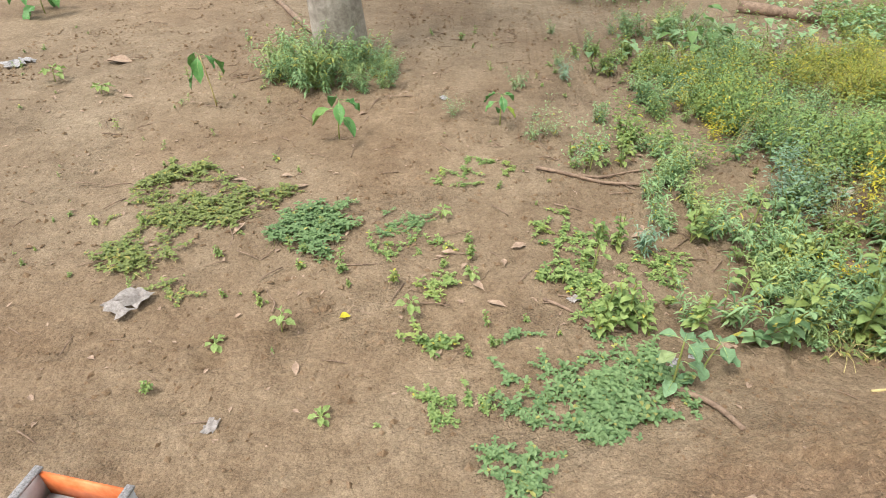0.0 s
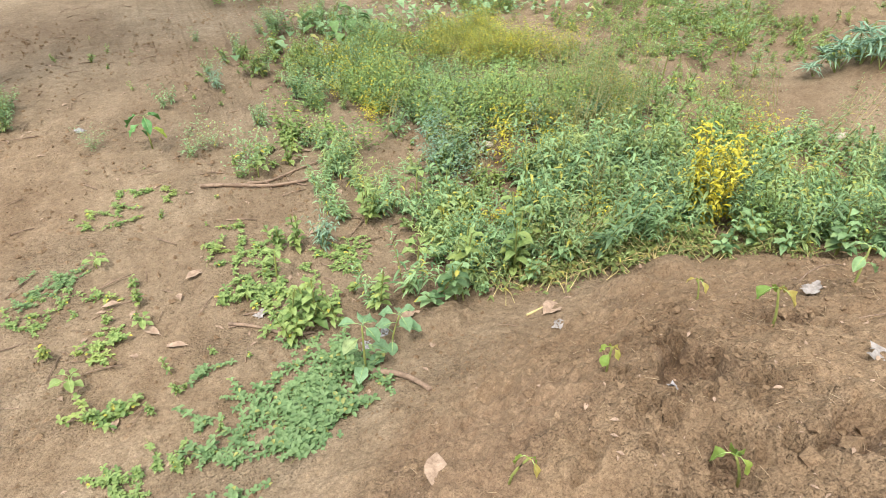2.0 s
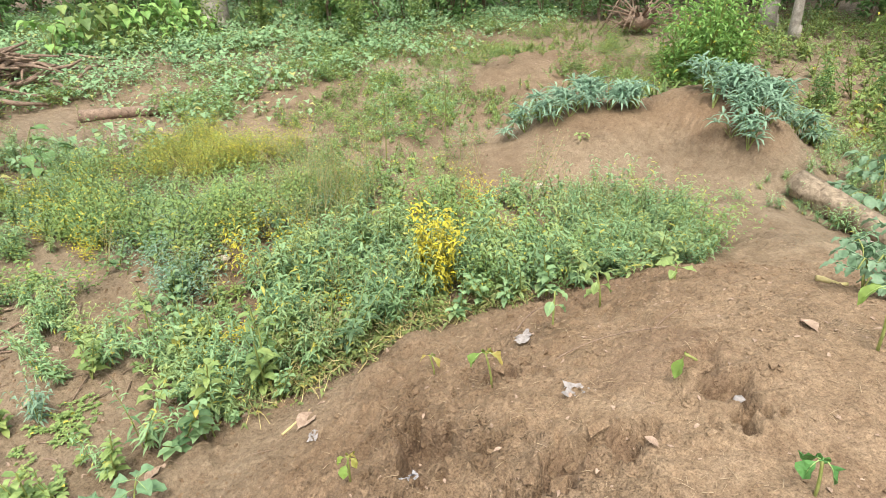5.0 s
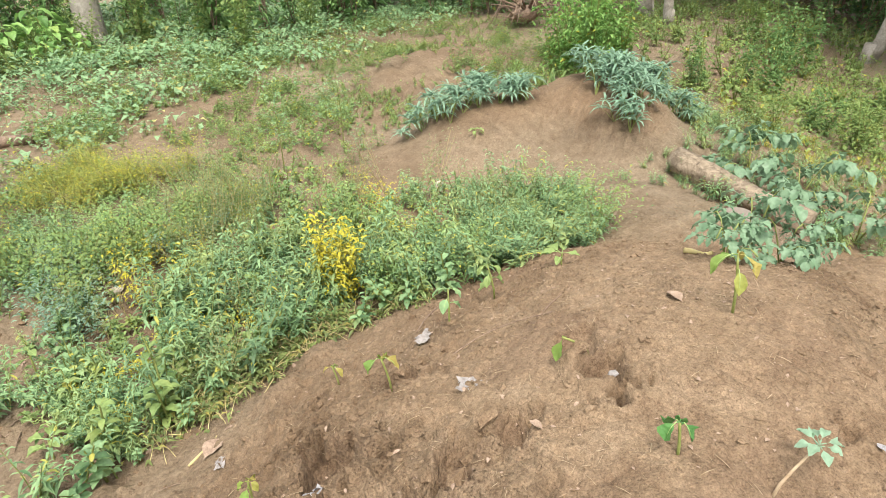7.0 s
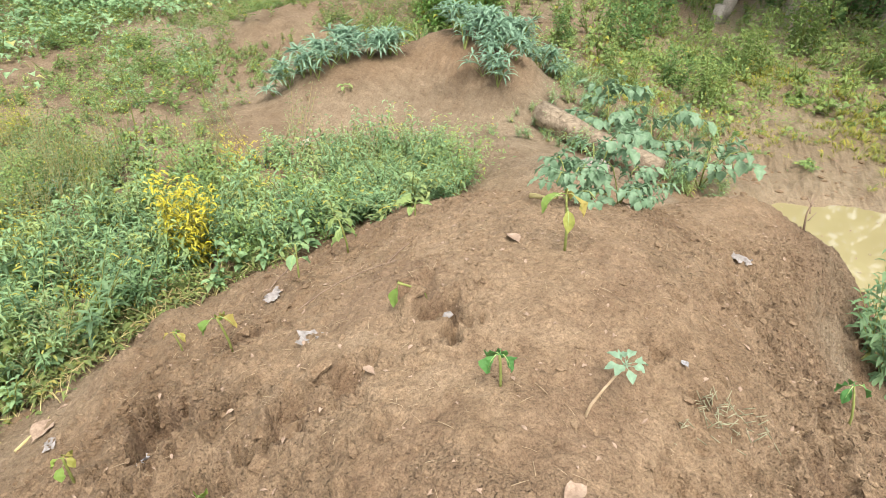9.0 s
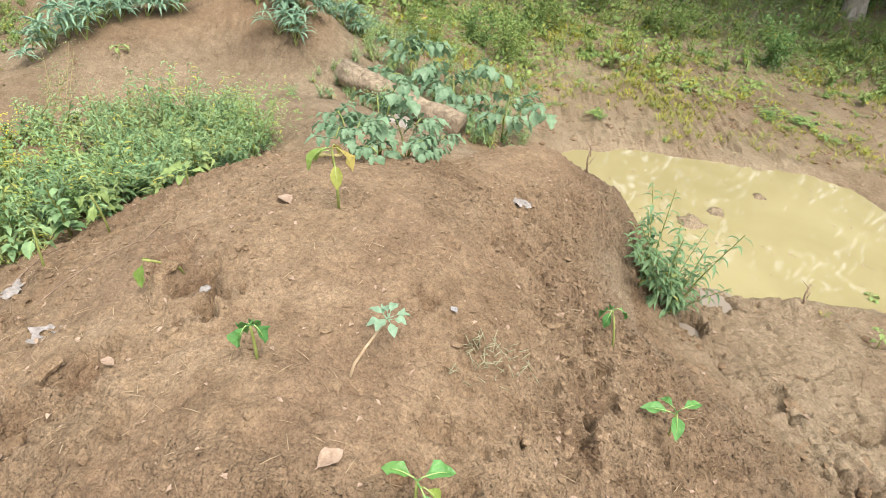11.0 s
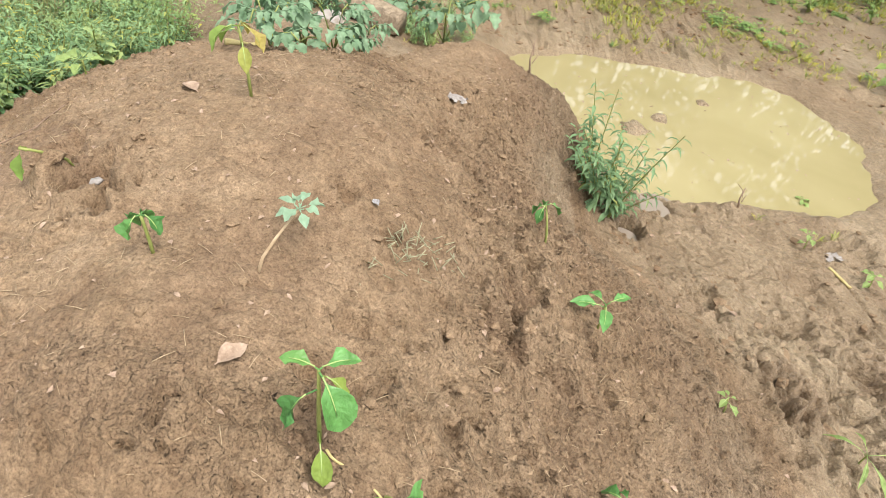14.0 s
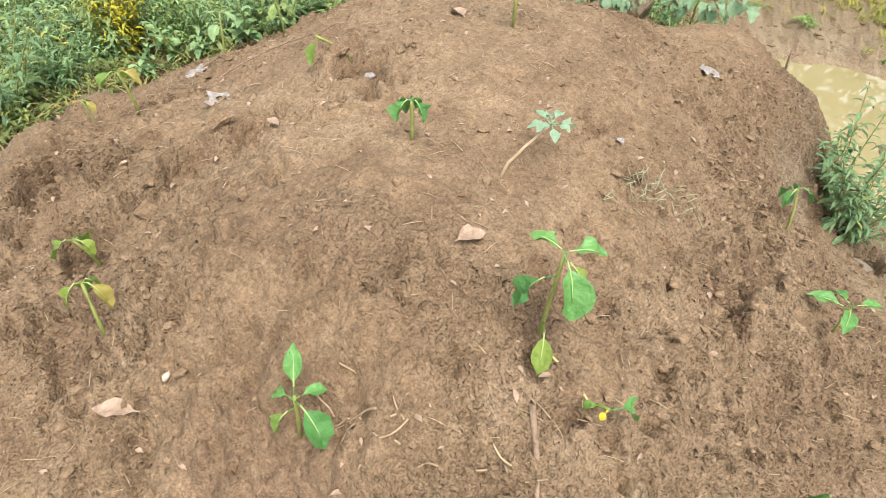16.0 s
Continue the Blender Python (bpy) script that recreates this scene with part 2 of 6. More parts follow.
def leaf_material(name, young, old, dead, dead_share=0.05, rough=0.5, through_light=0.3, single=False, turning=0.0):
    """Leaves that differ one from the next, a few of them yellowed."""
    m, n, l, b = material(name)
    isl = n.new("ShaderNodeObjectInfo").outputs["Random"] if single else n.new("ShaderNodeNewGeometry").outputs["Random Per Island"]
    col = ramp(n, l, isl, [(0.0, old), (0.55, young), (1 - dead_share, young), (min(0.999, 1 - dead_share * 0.6), dead)])
    blot = noise_node(n, l, 60, 3)
    col = blend(n, l, 0.45, col, ramp(n, l, blot, [(0.3, (0.35, 0.35, 0.3)), (0.7, (1, 1, 1))]), 'MULTIPLY')
    if turning:
        col = blend(n, l, ramp(n, l, noise_node(n, l, 4.5, 3, 0.6), [(0.52, (0, 0, 0)), (0.66, (turning, turning, turning))]), col, dead)
    patchy = noise_node(n, l, 1.3, 2)
    col = blend(n, l, 0.5, col, ramp(n, l, patchy, [(0.35, (0.62, 0.66, 0.6)), (0.65, (1.0, 1.0, 0.9))]), 'MULTIPLY')
    l.new(col, b.inputs["Base Color"])
    b.inputs["Roughness"].default_value = rough
    b.inputs["Specular IOR Level"].default_value = 0.35
    if single:
        relief(n, l, b, [(noise_node(n, l, 75, 2), 0.6, 0.008), (noise_node(n, l, 210, 2), 0.4, 0.003)])
    tr = n.new("ShaderNodeBsdfTranslucent")
    l.new(col, tr.inputs["Color"])
    mx = n.new("ShaderNodeMixShader")
    mx.inputs[0].default_value = through_light
    l.new(b.outputs[0], mx.inputs[1])
    l.new(tr.outputs[0], mx.inputs[2])
    l.new(mx.outputs[0], n["Material Output"].inputs["Surface"])
    return m


def bark_material(name, light, dark, scale=14, rough=0.85):
    m, n, l, b = material(name)
    f = noise_node(n, l, scale, 6, 0.65, distort=0.6)
    g = noise_node(n, l, scale * 6, 4, 0.6)
    col = ramp(n, l, f, [(0.3, dark), (0.62, light)])
    col = blend(n, l, 0.4, col, ramp(n, l, g, [(0.35, (0.45, 0.42, 0.4)), (0.65, (1, 1, 1))]), 'MULTIPLY')
    l.new(col, b.inputs["Base Color"])
    b.inputs["Roughness"].default_value = rough
    relief(n, l, b, [(f, 0.7, 0.012), (g, 0.5, 0.004)])
    return m


def crumbs_node(nodes, links, scale, feature='F1'):
    tc = nodes.new("ShaderNodeTexCoord")
    warp = nodes.new("ShaderNodeTexNoise")
    warp.inputs["Scale"].default_value, warp.inputs["Detail"].default_value = scale * 1.6, 2
    links.new(tc.outputs["Object"], warp.inputs["Vector"])
    mixer = nodes.new("ShaderNodeMix")
    mixer.data_type, mixer.blend_type = 'RGBA', 'LINEAR_LIGHT'
    mixer.inputs[0].default_value = 0.16 / scale
    links.new(tc.outputs["Object"], mixer.inputs[6])
    links.new(warp.outputs["Color"], mixer.inputs[7])
    vo = nodes.new("ShaderNodeTexVoronoi")
    vo.feature = feature
    vo.inputs["Scale"].default_value = scale
    links.new(mixer.outputs[2], vo.inputs["Vector"])
    return vo.outputs["Distance"], vo.outputs["Color"]


def soil_material():
    m, n, l, b = material("loamy_soil")
    broad, mid = noise_node(n, l, 0.9, 4, 0.6), noise_node(n, l, 7, 5, 0.7)
    grain, fine = noise_node(n, l, 60, 6, 0.75), noise_node(n, l, 260, 3, 0.75)
    (crumb, tone), (small, tint), (tiny, fleck) = crumbs_node(n, l, 48), crumbs_node(n, l, 110), crumbs_node(n, l, 230)
    tones = ramp(n, l, mid, [(0.25, (0.184, 0.128, 0.079)), (0.5, (0.233, 0.167, 0.106)), (0.75, (0.284, 0.211, 0.141))])
    dusty = ramp(n, l, mid, [(0.28, (0.193, 0.148, 0.098)), (0.7, (0.290, 0.236, 0.168))])
    mud = ramp(n, l, mid, [(0.3, (0.232, 0.180, 0.118)), (0.65, (0.318, 0.256, 0.176))])
    wet, field, dark = (n.new("ShaderNodeAttribute") for _ in range(3))
    wet.attribute_name, field.attribute_name, dark.attribute_name = "damp", "trodden", "moist_and_pit_shade"
    col = blend(n, l, wet.outputs["Fac"], blend(n, l, field.outputs["Fac"], tones, dusty), mud)
    col = blend(n, l, 0.85, col, ramp(n, l, broad, [(0.35, (0.74, 0.68, 0.63)), (0.62, (1.06, 1.05, 1.04))]), 'MULTIPLY')
    # darker reddish earth: damp patches, plus the shade painted into the mound's pits
    col = blend(n, l, dark.outputs["Fac"], col, ramp(n, l, mid, [(0.3, (0.166, 0.111, 0.070)), (0.7, (0.240, 0.166, 0.106))]))
    lump = noise_node(n, l, 21, 5, 0.7)
    col = blend(n, l, 0.45, col, ramp(n, l, lump, [(0.30, (0.62, 0.58, 0.55)), (0.5, (1, 1, 1)), (0.72, (1.12, 1.12, 1.11))]), 'MULTIPLY')
    col = blend(n, l, 0.68, col, ramp(n, l, grain, [(0.30, (0.50, 0.465, 0.44)), (0.45, (0.90, 0.895, 0.89)), (0.62, (1.05, 1.05, 1.05)), (0.80, (1.25, 1.24, 1.22))]), 'MULTIPLY')
    col = blend(n, l, 0.85, col, ramp(n, l, fine, [(0.33, (0.58, 0.55, 0.53)), (0.50, (1.04, 1.04, 1.04)), (0.72, (1.38, 1.37, 1.34))]), 'MULTIPLY')
    for cell, lo in ((tone, 0.92), (tint, 0.86), (fleck, 0.82)):
        bw = n.new("ShaderNodeRGBToBW")
        l.new(cell, bw.inputs[0])
        col = blend(n, l, 0.75, col, ramp(n, l, bw.outputs[0], [(0.15, (lo, lo * 0.97, lo * 0.95)), (0.5, (1, 1, 1)), (0.85, (1.12, 1.115, 1.11))]), 'MULTIPLY')
    l.new(col, b.inputs["Base Color"])
    crumbly = n.new("ShaderNodeAttribute")
    crumbly.attribute_name = "crumbly"
    loose = crumbly.outputs["Fac"]
    r = n.new("ShaderNodeMapRange")
    l.new(wet.outputs["Fac"], r.inputs[0])
    r.inputs[3].default_value, r.inputs[4].default_value = 0.88, 0.38
    l.new(r.outputs[0], b.inputs["Roughness"])
    b.inputs["Specular IOR Level"].default_value = 0.3
    relief(n, l, b, [(mid, 0.35, 0.035), (lump, 0.34, 0.016), (crumb, -0.8, 0.012, loose), (small, -0.9, 0.008, loose), (tiny, -0.8, 0.0035, loose), (fine, 0.9, 0.003)])
    return m


SOIL = soil_material()


def plain_material(name, a, c, scale=30, rough=0.6, spec=0.4):
    m, n, l, b = material(name)
    f = noise_node(n, l, scale, 5, 0.65)
    l.new(ramp(n, l, f, [(0.3, a), (0.68, c)]), b.inputs["Base Color"])
    b.inputs["Roughness"].default_value, b.inputs["Specular IOR Level"].default_value = rough, spec
    relief(n, l, b, [(f, 0.4, 0.003)])
    return m


def water_material():
    m, n, l, b = material("muddy_water")
    f = noise_node(n, l, 1.1, 3, 0.5, distort=0.8)
    l.new(ramp(n, l, f, [(0.3, (0.280, 0.238, 0.118)), (0.65, (0.345, 0.298, 0.160))]), b.inputs["Base Color"])
    b.inputs["Roughness"].default_value, b.inputs["IOR"].default_value = 0.012, 1.45
    b.inputs["Specular IOR Level"].default_value = 1.0
    w, chop = noise_node(n, l, 5, 2), noise_node(n, l, 26, 2)
    relief(n, l, b, [(w, 0.03, 0.01), (chop, 0.03, 0.003)])
    return m


MUDDY = water_material()
# small puddles: muddy water with the sky's pale reflection mixed into its base colour
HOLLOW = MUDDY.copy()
HOLLOW.name = "sky_tinted_water"
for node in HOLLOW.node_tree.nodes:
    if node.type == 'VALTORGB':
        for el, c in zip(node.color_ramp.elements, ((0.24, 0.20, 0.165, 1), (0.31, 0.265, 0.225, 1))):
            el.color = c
STRAW = plain_material("dry_straw", (0.26, 0.18, 0.10), (0.46, 0.36, 0.24), 40, 0.75)
DEADLEAF = plain_material("dead_leaf", (0.19, 0.125, 0.085), (0.42, 0.31, 0.23), 70, 0.8)
CLOD = SOIL
STICK = bark_material("dead_branch_bark", (0.34, 0.24, 0.17), (0.13, 0.085, 0.06), 30)
LOGBARK = bark_material("log_bark", (0.36, 0.285, 0.20), (0.10, 0.07, 0.045), 24)
TRUNK = bark_material("tree_bark", (0.42, 0.38, 0.33), (0.20, 0.17, 0.14), 9)
STEM = plain_material("green_stem", (0.16, 0.20, 0.05), (0.30, 0.32, 0.10), 40, 0.6)
DRYSTEM = plain_material("pale_stem", (0.38, 0.30, 0.12), (0.52, 0.45, 0.22), 40, 0.7)
WHITE = plain_material("torn_white_plastic", (0.12, 0.11, 0.11), (0.44, 0.43, 0.44), 120, 0.6)
GREYRAG = plain_material("grey_plastic_scrap", (0.19, 0.165, 0.15), (0.36, 0.335, 0.32), 90, 0.6, 0.2)
WEED = leaf_material("weed_leaf", (0.355, 0.545, 0.275), (0.105, 0.21, 0.092), (0.60, 0.56, 0.13), 0.06, turning=0.35)
LIGHTWEED = leaf_material("light_weed_leaf", (0.345, 0.470, 0.165), (0.150, 0.255, 0.085), (0.640, 0.570, 0.110), 0.02, turning=0.2)
BLUEWEED = leaf_material("blue_green_leaf", (0.34, 0.51, 0.37), (0.15, 0.27, 0.18), (0.46, 0.52, 0.24), 0.04)
YELLOWWEED = leaf_material("yellowing_leaf", (0.32, 0.47, 0.165), (0.155, 0.27, 0.10), (0.62, 0.57, 0.10), 0.06, turning=0.2)
VIVID = leaf_material("vivid_leaf", (0.36, 0.60, 0.18), (0.15, 0.31, 0.085), (0.55, 0.55, 0.10), 0.05)
AMBER = leaf_material("amber_leaf", (0.42, 0.45, 0.10), (0.22, 0.29, 0.085), (0.66, 0.57, 0.06), 0.14, turning=0.4)
HAZE = leaf_material("dry_seed_wisp", (0.38, 0.44, 0.22), (0.25, 0.31, 0.14), (0.50, 0.40, 0.16), 0.12)
STARLEAF = leaf_material("star_leaf", (0.37, 0.56, 0.41), (0.17, 0.30, 0.21), (0.50, 0.58, 0.28), 0.03)
CREEPER = leaf_material("creeper_leaf", (0.26, 0.40, 0.18), (0.14, 0.25, 0.105), (0.48, 0.48, 0.16), 0.04)
OLIVE = leaf_material("olive_leaf", (0.28, 0.34, 0.11), (0.17, 0.22, 0.085), (0.45, 0.40, 0.12), 0.08)
GOLD = leaf_material("golden_leaf", (0.66, 0.57, 0.05), (0.52, 0.48, 0.06), (0.75, 0.66, 0.16), 0.1, 0.5, 0.15)
PEPPER = leaf_material("pepper_leaf", (0.15, 0.36, 0.105), (0.105, 0.28, 0.085), (0.32, 0.42, 0.07), 0.06, 0.36, 0.15, single=True)
DUSTY = leaf_material("dusty_leaf", (0.29, 0.47, 0.27), (0.20, 0.36, 0.19), (0.40, 0.50, 0.25), 0.05, 0.55, single=True)
RIB = plain_material("leaf_rib", (0.30, 0.42, 0.14), (0.40, 0.50, 0.20), 60, 0.5)
WILLOW = leaf_material("willow_herb_leaf", (0.235, 0.375, 0.19), (0.125, 0.225, 0.11), (0.40, 0.42, 0.13), 0.04)
WILT = leaf_material("wilted_leaf", (0.34, 0.45, 0.10), (0.20, 0.36, 0.09), (0.55, 0.45, 0.14), 0.25, 0.5, single=True)
TOMATO = leaf_material("tomato_leaf", (0.29, 0.44, 0.28), (0.18, 0.31, 0.18), (0.6, 0.52, 0.12), 0.04, 0.45)
FOREST = leaf_material("shrub_leaf", (0.27, 0.45, 0.17), (0.11, 0.22, 0.08), (0.45, 0.48, 0.12), 0.05)
VINE = leaf_material("vine_leaf", (0.37, 0.57, 0.31), (0.15, 0.29, 0.125), (0.62, 0.60, 0.22), 0.06)


# ---------- mesh tools ----------
class Soup:
    """Vertices and triangles gathered with numpy."""

    def __init__(self):
        self.v, self.f, self.n = [], [], 0

    def add(self, verts, faces):
        self.v.append(np.asarray(verts, float).reshape(-1, 3))
        self.f.append(np.asarray(faces, int).reshape(-1, 3) + self.n)
        self.n += len(self.v[-1])

    def arrays(self):
        return np.concatenate(self.v), np.concatenate(self.f)

    def mesh(self, name, mat, smoothed=True):
        v, f = self.arrays()
        me = bpy.data.meshes.new(name)
        me.vertices.add(len(v))
        me.vertices.foreach_set("co", v.astype(np.float32).ravel())
        me.loops.add(f.size)
        me.loops.foreach_set("vertex_index", f.astype(np.int32).ravel())
        me.polygons.add(len(f))
        me.polygons.foreach_set("loop_start", np.arange(0, f.size, 3, dtype=np.int32))
        me.polygons.foreach_set("use_smooth", np.full(len(f), smoothed))
        me.update(calc_edges=True)
        me.materials.append(mat)
        return me


def unit(a):
    return a / np.maximum(np.linalg.norm(a, axis=-1, keepdims=True), 1e-9)


def leaves(soup, base, way, length, width, droop=0.25, fold=0.25, widest=0.45, rows=2):
    """One folded, drooping blade for each base and way: of two triangles (rows 0), four (1) or eight (2), the last with a rounded rim."""
    base, way = np.atleast_2d(base).astype(float), unit(np.atleast_2d(way).astype(float))
    k = len(base)
    length, width = np.broadcast_to(length, k)[:, None], np.broadcast_to(width, k)[:, None]
    side = np.cross(way, (0, 0, 1.0))
    side = np.where(np.linalg.norm(side, axis=1, keepdims=True) < 1e-3, (1.0, 0, 0), side)
    side = unit(side)
    up = np.cross(side, way)
    sky_way = np.array((0, 0, 1.0))
    tip = base + way * length - sky_way * length * droop
    if rows < 2:
        mid = base + way * length * widest + sky_way * length * droop * 0.25
        vl, vr = (mid + q * side * width / 2 + up * width * fold for q in (1, -1))
        if rows:
            v, f = np.stack([base, vl, mid, vr, tip], 1), np.array([(0, 2, 1), (0, 3, 2), (1, 2, 4), (2, 3, 4)])
        else:
            v, f = np.stack([base, vl, vr, tip], 1), np.array([(0, 3, 1), (0, 2, 3)])
    else:
        out = [base]
        for t, w in ((0.62 * widest, 0.86), (widest + 0.42 * (1 - widest), 0.80)):
            m = base + way * length * t + sky_way * length * droop * (0.55 * t - 1.1 * t * t)
            out += [m + side * width * w / 2 + up * width * fold * w, m, m - side * width * w / 2 + up * width * fold * w]
        v = np.stack(out + [tip], 1)
        f = np.array([(0, 2, 1), (0, 3, 2), (1, 2, 5), (1, 5, 4), (2, 3, 6), (2, 6, 5), (4, 5, 7), (5, 6, 7)])
    soup.add(v, (f[None] + v.shape[1] * np.arange(k)[:, None, None]))


OUTLINES = {"oval": (0.10, 0.62, 0.95, 1.0, 0.80, 0.42), "heart": (0.75, 1.0, 0.95, 0.75, 0.5, 0.22), "lance": (0.15, 0.55, 0.8, 0.85, 0.65, 0.32),
            "lobed": (0.35, 1.0, 0.55, 0.95, 0.45, 0.4)}


def big_leaf(soup, base, way, length, width, droop=0.3, fold=0.18, outline="oval", wave=0.05, rng=random):
    """A leaf of seven rows with a midrib groove, a wavy rim and some thickness of form."""
    base, way = Vector(base), Vector(way).normalized()
    side = way.cross(Vector((0, 0, 1)))
    side = side.normalized() if side.length > 1e-3 else Vector((1, 0, 0))
    rows, verts = OUTLINES[outline], []
    place, head = base.copy(), way.copy()
    step = length / (len(rows) + 1)
    verts.append(tuple(place))
    midline = [place.copy()]
    for i, w in enumerate(rows):
        head = (head + Vector((0, 0, -droop * 0.42))).normalized()
        place = place + head * step
        up = side.cross(head)
        midline.append(place - up * 0.0012)
        for s in (-1, -0.5, 0, 0.5, 1):
            rise = fold * abs(s) - (0.06 if s == 0 else 0) + wave * rng.uniform(-1, 1) * abs(s)
            verts.append(tuple(place + side * (s * w * width / 2) + up * (rise * w * width)))
    verts.append(tuple(place + head * step))
    faces = []
    for a in range(4):
        faces.append((0, 1 + a, 2 + a))
    for r in range(len(rows) - 1):
        for a in range(4):
            p = 1 + 5 * r + a
            faces += [(p, p + 5, p + 1), (p + 1, p + 5, p + 6)]
    last = 1 + 5 * (len(rows) - 1)
    for a in range(4):
        faces.append((last + a, len(verts) - 1, last + a + 1))
    soup.add(verts, faces)
    return midline


def tube(soup, points, r0, r1, sides=5, lumpy=0.0, rng=random):
    """A tapered, closed tube along points."""
    pts = [Vector(p) for p in points]
    m, verts, faces = len(pts), [], []
    for i, p in enumerate(pts):
        t = (pts[min(i + 1, m - 1)] - pts[max(i - 1, 0)]).normalized()
        a = t.orthogonal().normalized() if abs(t.z) > 0.9 else t.cross(Vector((0, 0, 1))).normalized()
        b = t.cross(a)
        r = r0 + (r1 - r0) * i / max(m - 1, 1)
        for k in range(sides):
            q = 2 * math.pi * k / sides
            rr = r * (1 + lumpy * rng.uniform(-1, 1))
            verts.append(p + a * math.cos(q) * rr + b * math.sin(q) * rr)
    for i in range(m - 1):
        for k in range(sides):
            a, b = i * sides + k, i * sides + (k + 1) % sides
            faces += [(a, b, a + sides), (b, b + sides, a + sides)]
    for i, s in ((0, 1), (m - 1, -1)):
        verts.append(pts[i])
        c = len(verts) - 1
        for k in range(sides):
            a, b = i * sides + k, i * sides + (k + 1) % sides
            faces.append((c, b, a) if s > 0 else (c, a, b))
    soup.add([tuple(v) for v in verts], faces)


def part(name, soup, mat, parent, label="", smoothed=True):
    ob = new(name, soup.mesh(name, mat, smoothed) if isinstance(soup, Soup) else soup)
    ob.parent = parent
    if label:
        tagged(ob, label)
    return ob


def thing(name, x, y, z, label, category, group="", turn=0.0, size=1.0):
    ob = new(name)
    ob.empty_display_size = 0.05
    ob.location, ob.rotation_euler, ob.scale = (x, y, z), (0, 0, turn), (size, size, size)
    return tagged(ob, label, category, group)


def ground_at(x, y):
    return float(land(np.array([x]), np.array([y]))[0])


def scatter(soup, template, x, y, scale, turn, lean=0.0, sink=0.005, z=None):
    """Lays copies of one template's triangles on the ground."""
    v, f = template
    k = len(x)
    if not k:
        return
    z = land(x, y) if z is None else z
    c, s = np.cos(turn)[:, None], np.sin(turn)[:, None]
    sc = np.asarray(scale)[:, None]
    px, py, pz = v[None, :, 0] * sc, v[None, :, 1] * sc, v[None, :, 2] * sc
    lx = np.random.uniform(-lean, lean, (k, 1)) if lean else 0
    ly = np.random.uniform(-lean, lean, (k, 1)) if lean else 0
    qx, qy = px * c - py * s + lx * pz, px * s + py * c + ly * pz
    out = np.stack([qx + x[:, None], qy + y[:, None], pz + (z - sink)[:, None]], 2)
    soup.add(out, f[None] + len(v) * np.arange(k)[:, None, None])


def spots(count, x0, x1, y0, y1, keep, seed):
    """Random places in a box, thinned by keep(x, y) in 0..1."""
    r = np.random.RandomState(seed)
    x, y = r.uniform(x0, x1, count), r.uniform(y0, y1, count)
    ok = r.uniform(0, 1, count) < keep(x, y)
    return x[ok], y[ok]


def stuff(name, soup, mat, label, category, smoothed=True):
    return tagged(new(name, soup.mesh(name, mat, smoothed)), label, category, kind="stuff")


def stalk(soup, points, r0, r1):
    """A thin open three-sided stem."""
    pts = np.asarray(points, float)
    m = len(pts)
    rr = np.linspace(r0, r1, m)[:, None]
    ring = [pts + rr * np.array((math.cos(q), math.sin(q), 0.3 * math.sin(q))) for q in (0.3, 2.4, 4.5)]
    f = [t for i in range(m - 1) for a, b in ((0, 1), (1, 2), (2, 0)) for t in ((3 * i + a, 3 * i + b, 3 * i + 3 + a), (3 * i + b, 3 * i + 3 + b, 3 * i + 3 + a))]
    soup.add(np.stack(ring, 1).reshape(-1, 3), f)


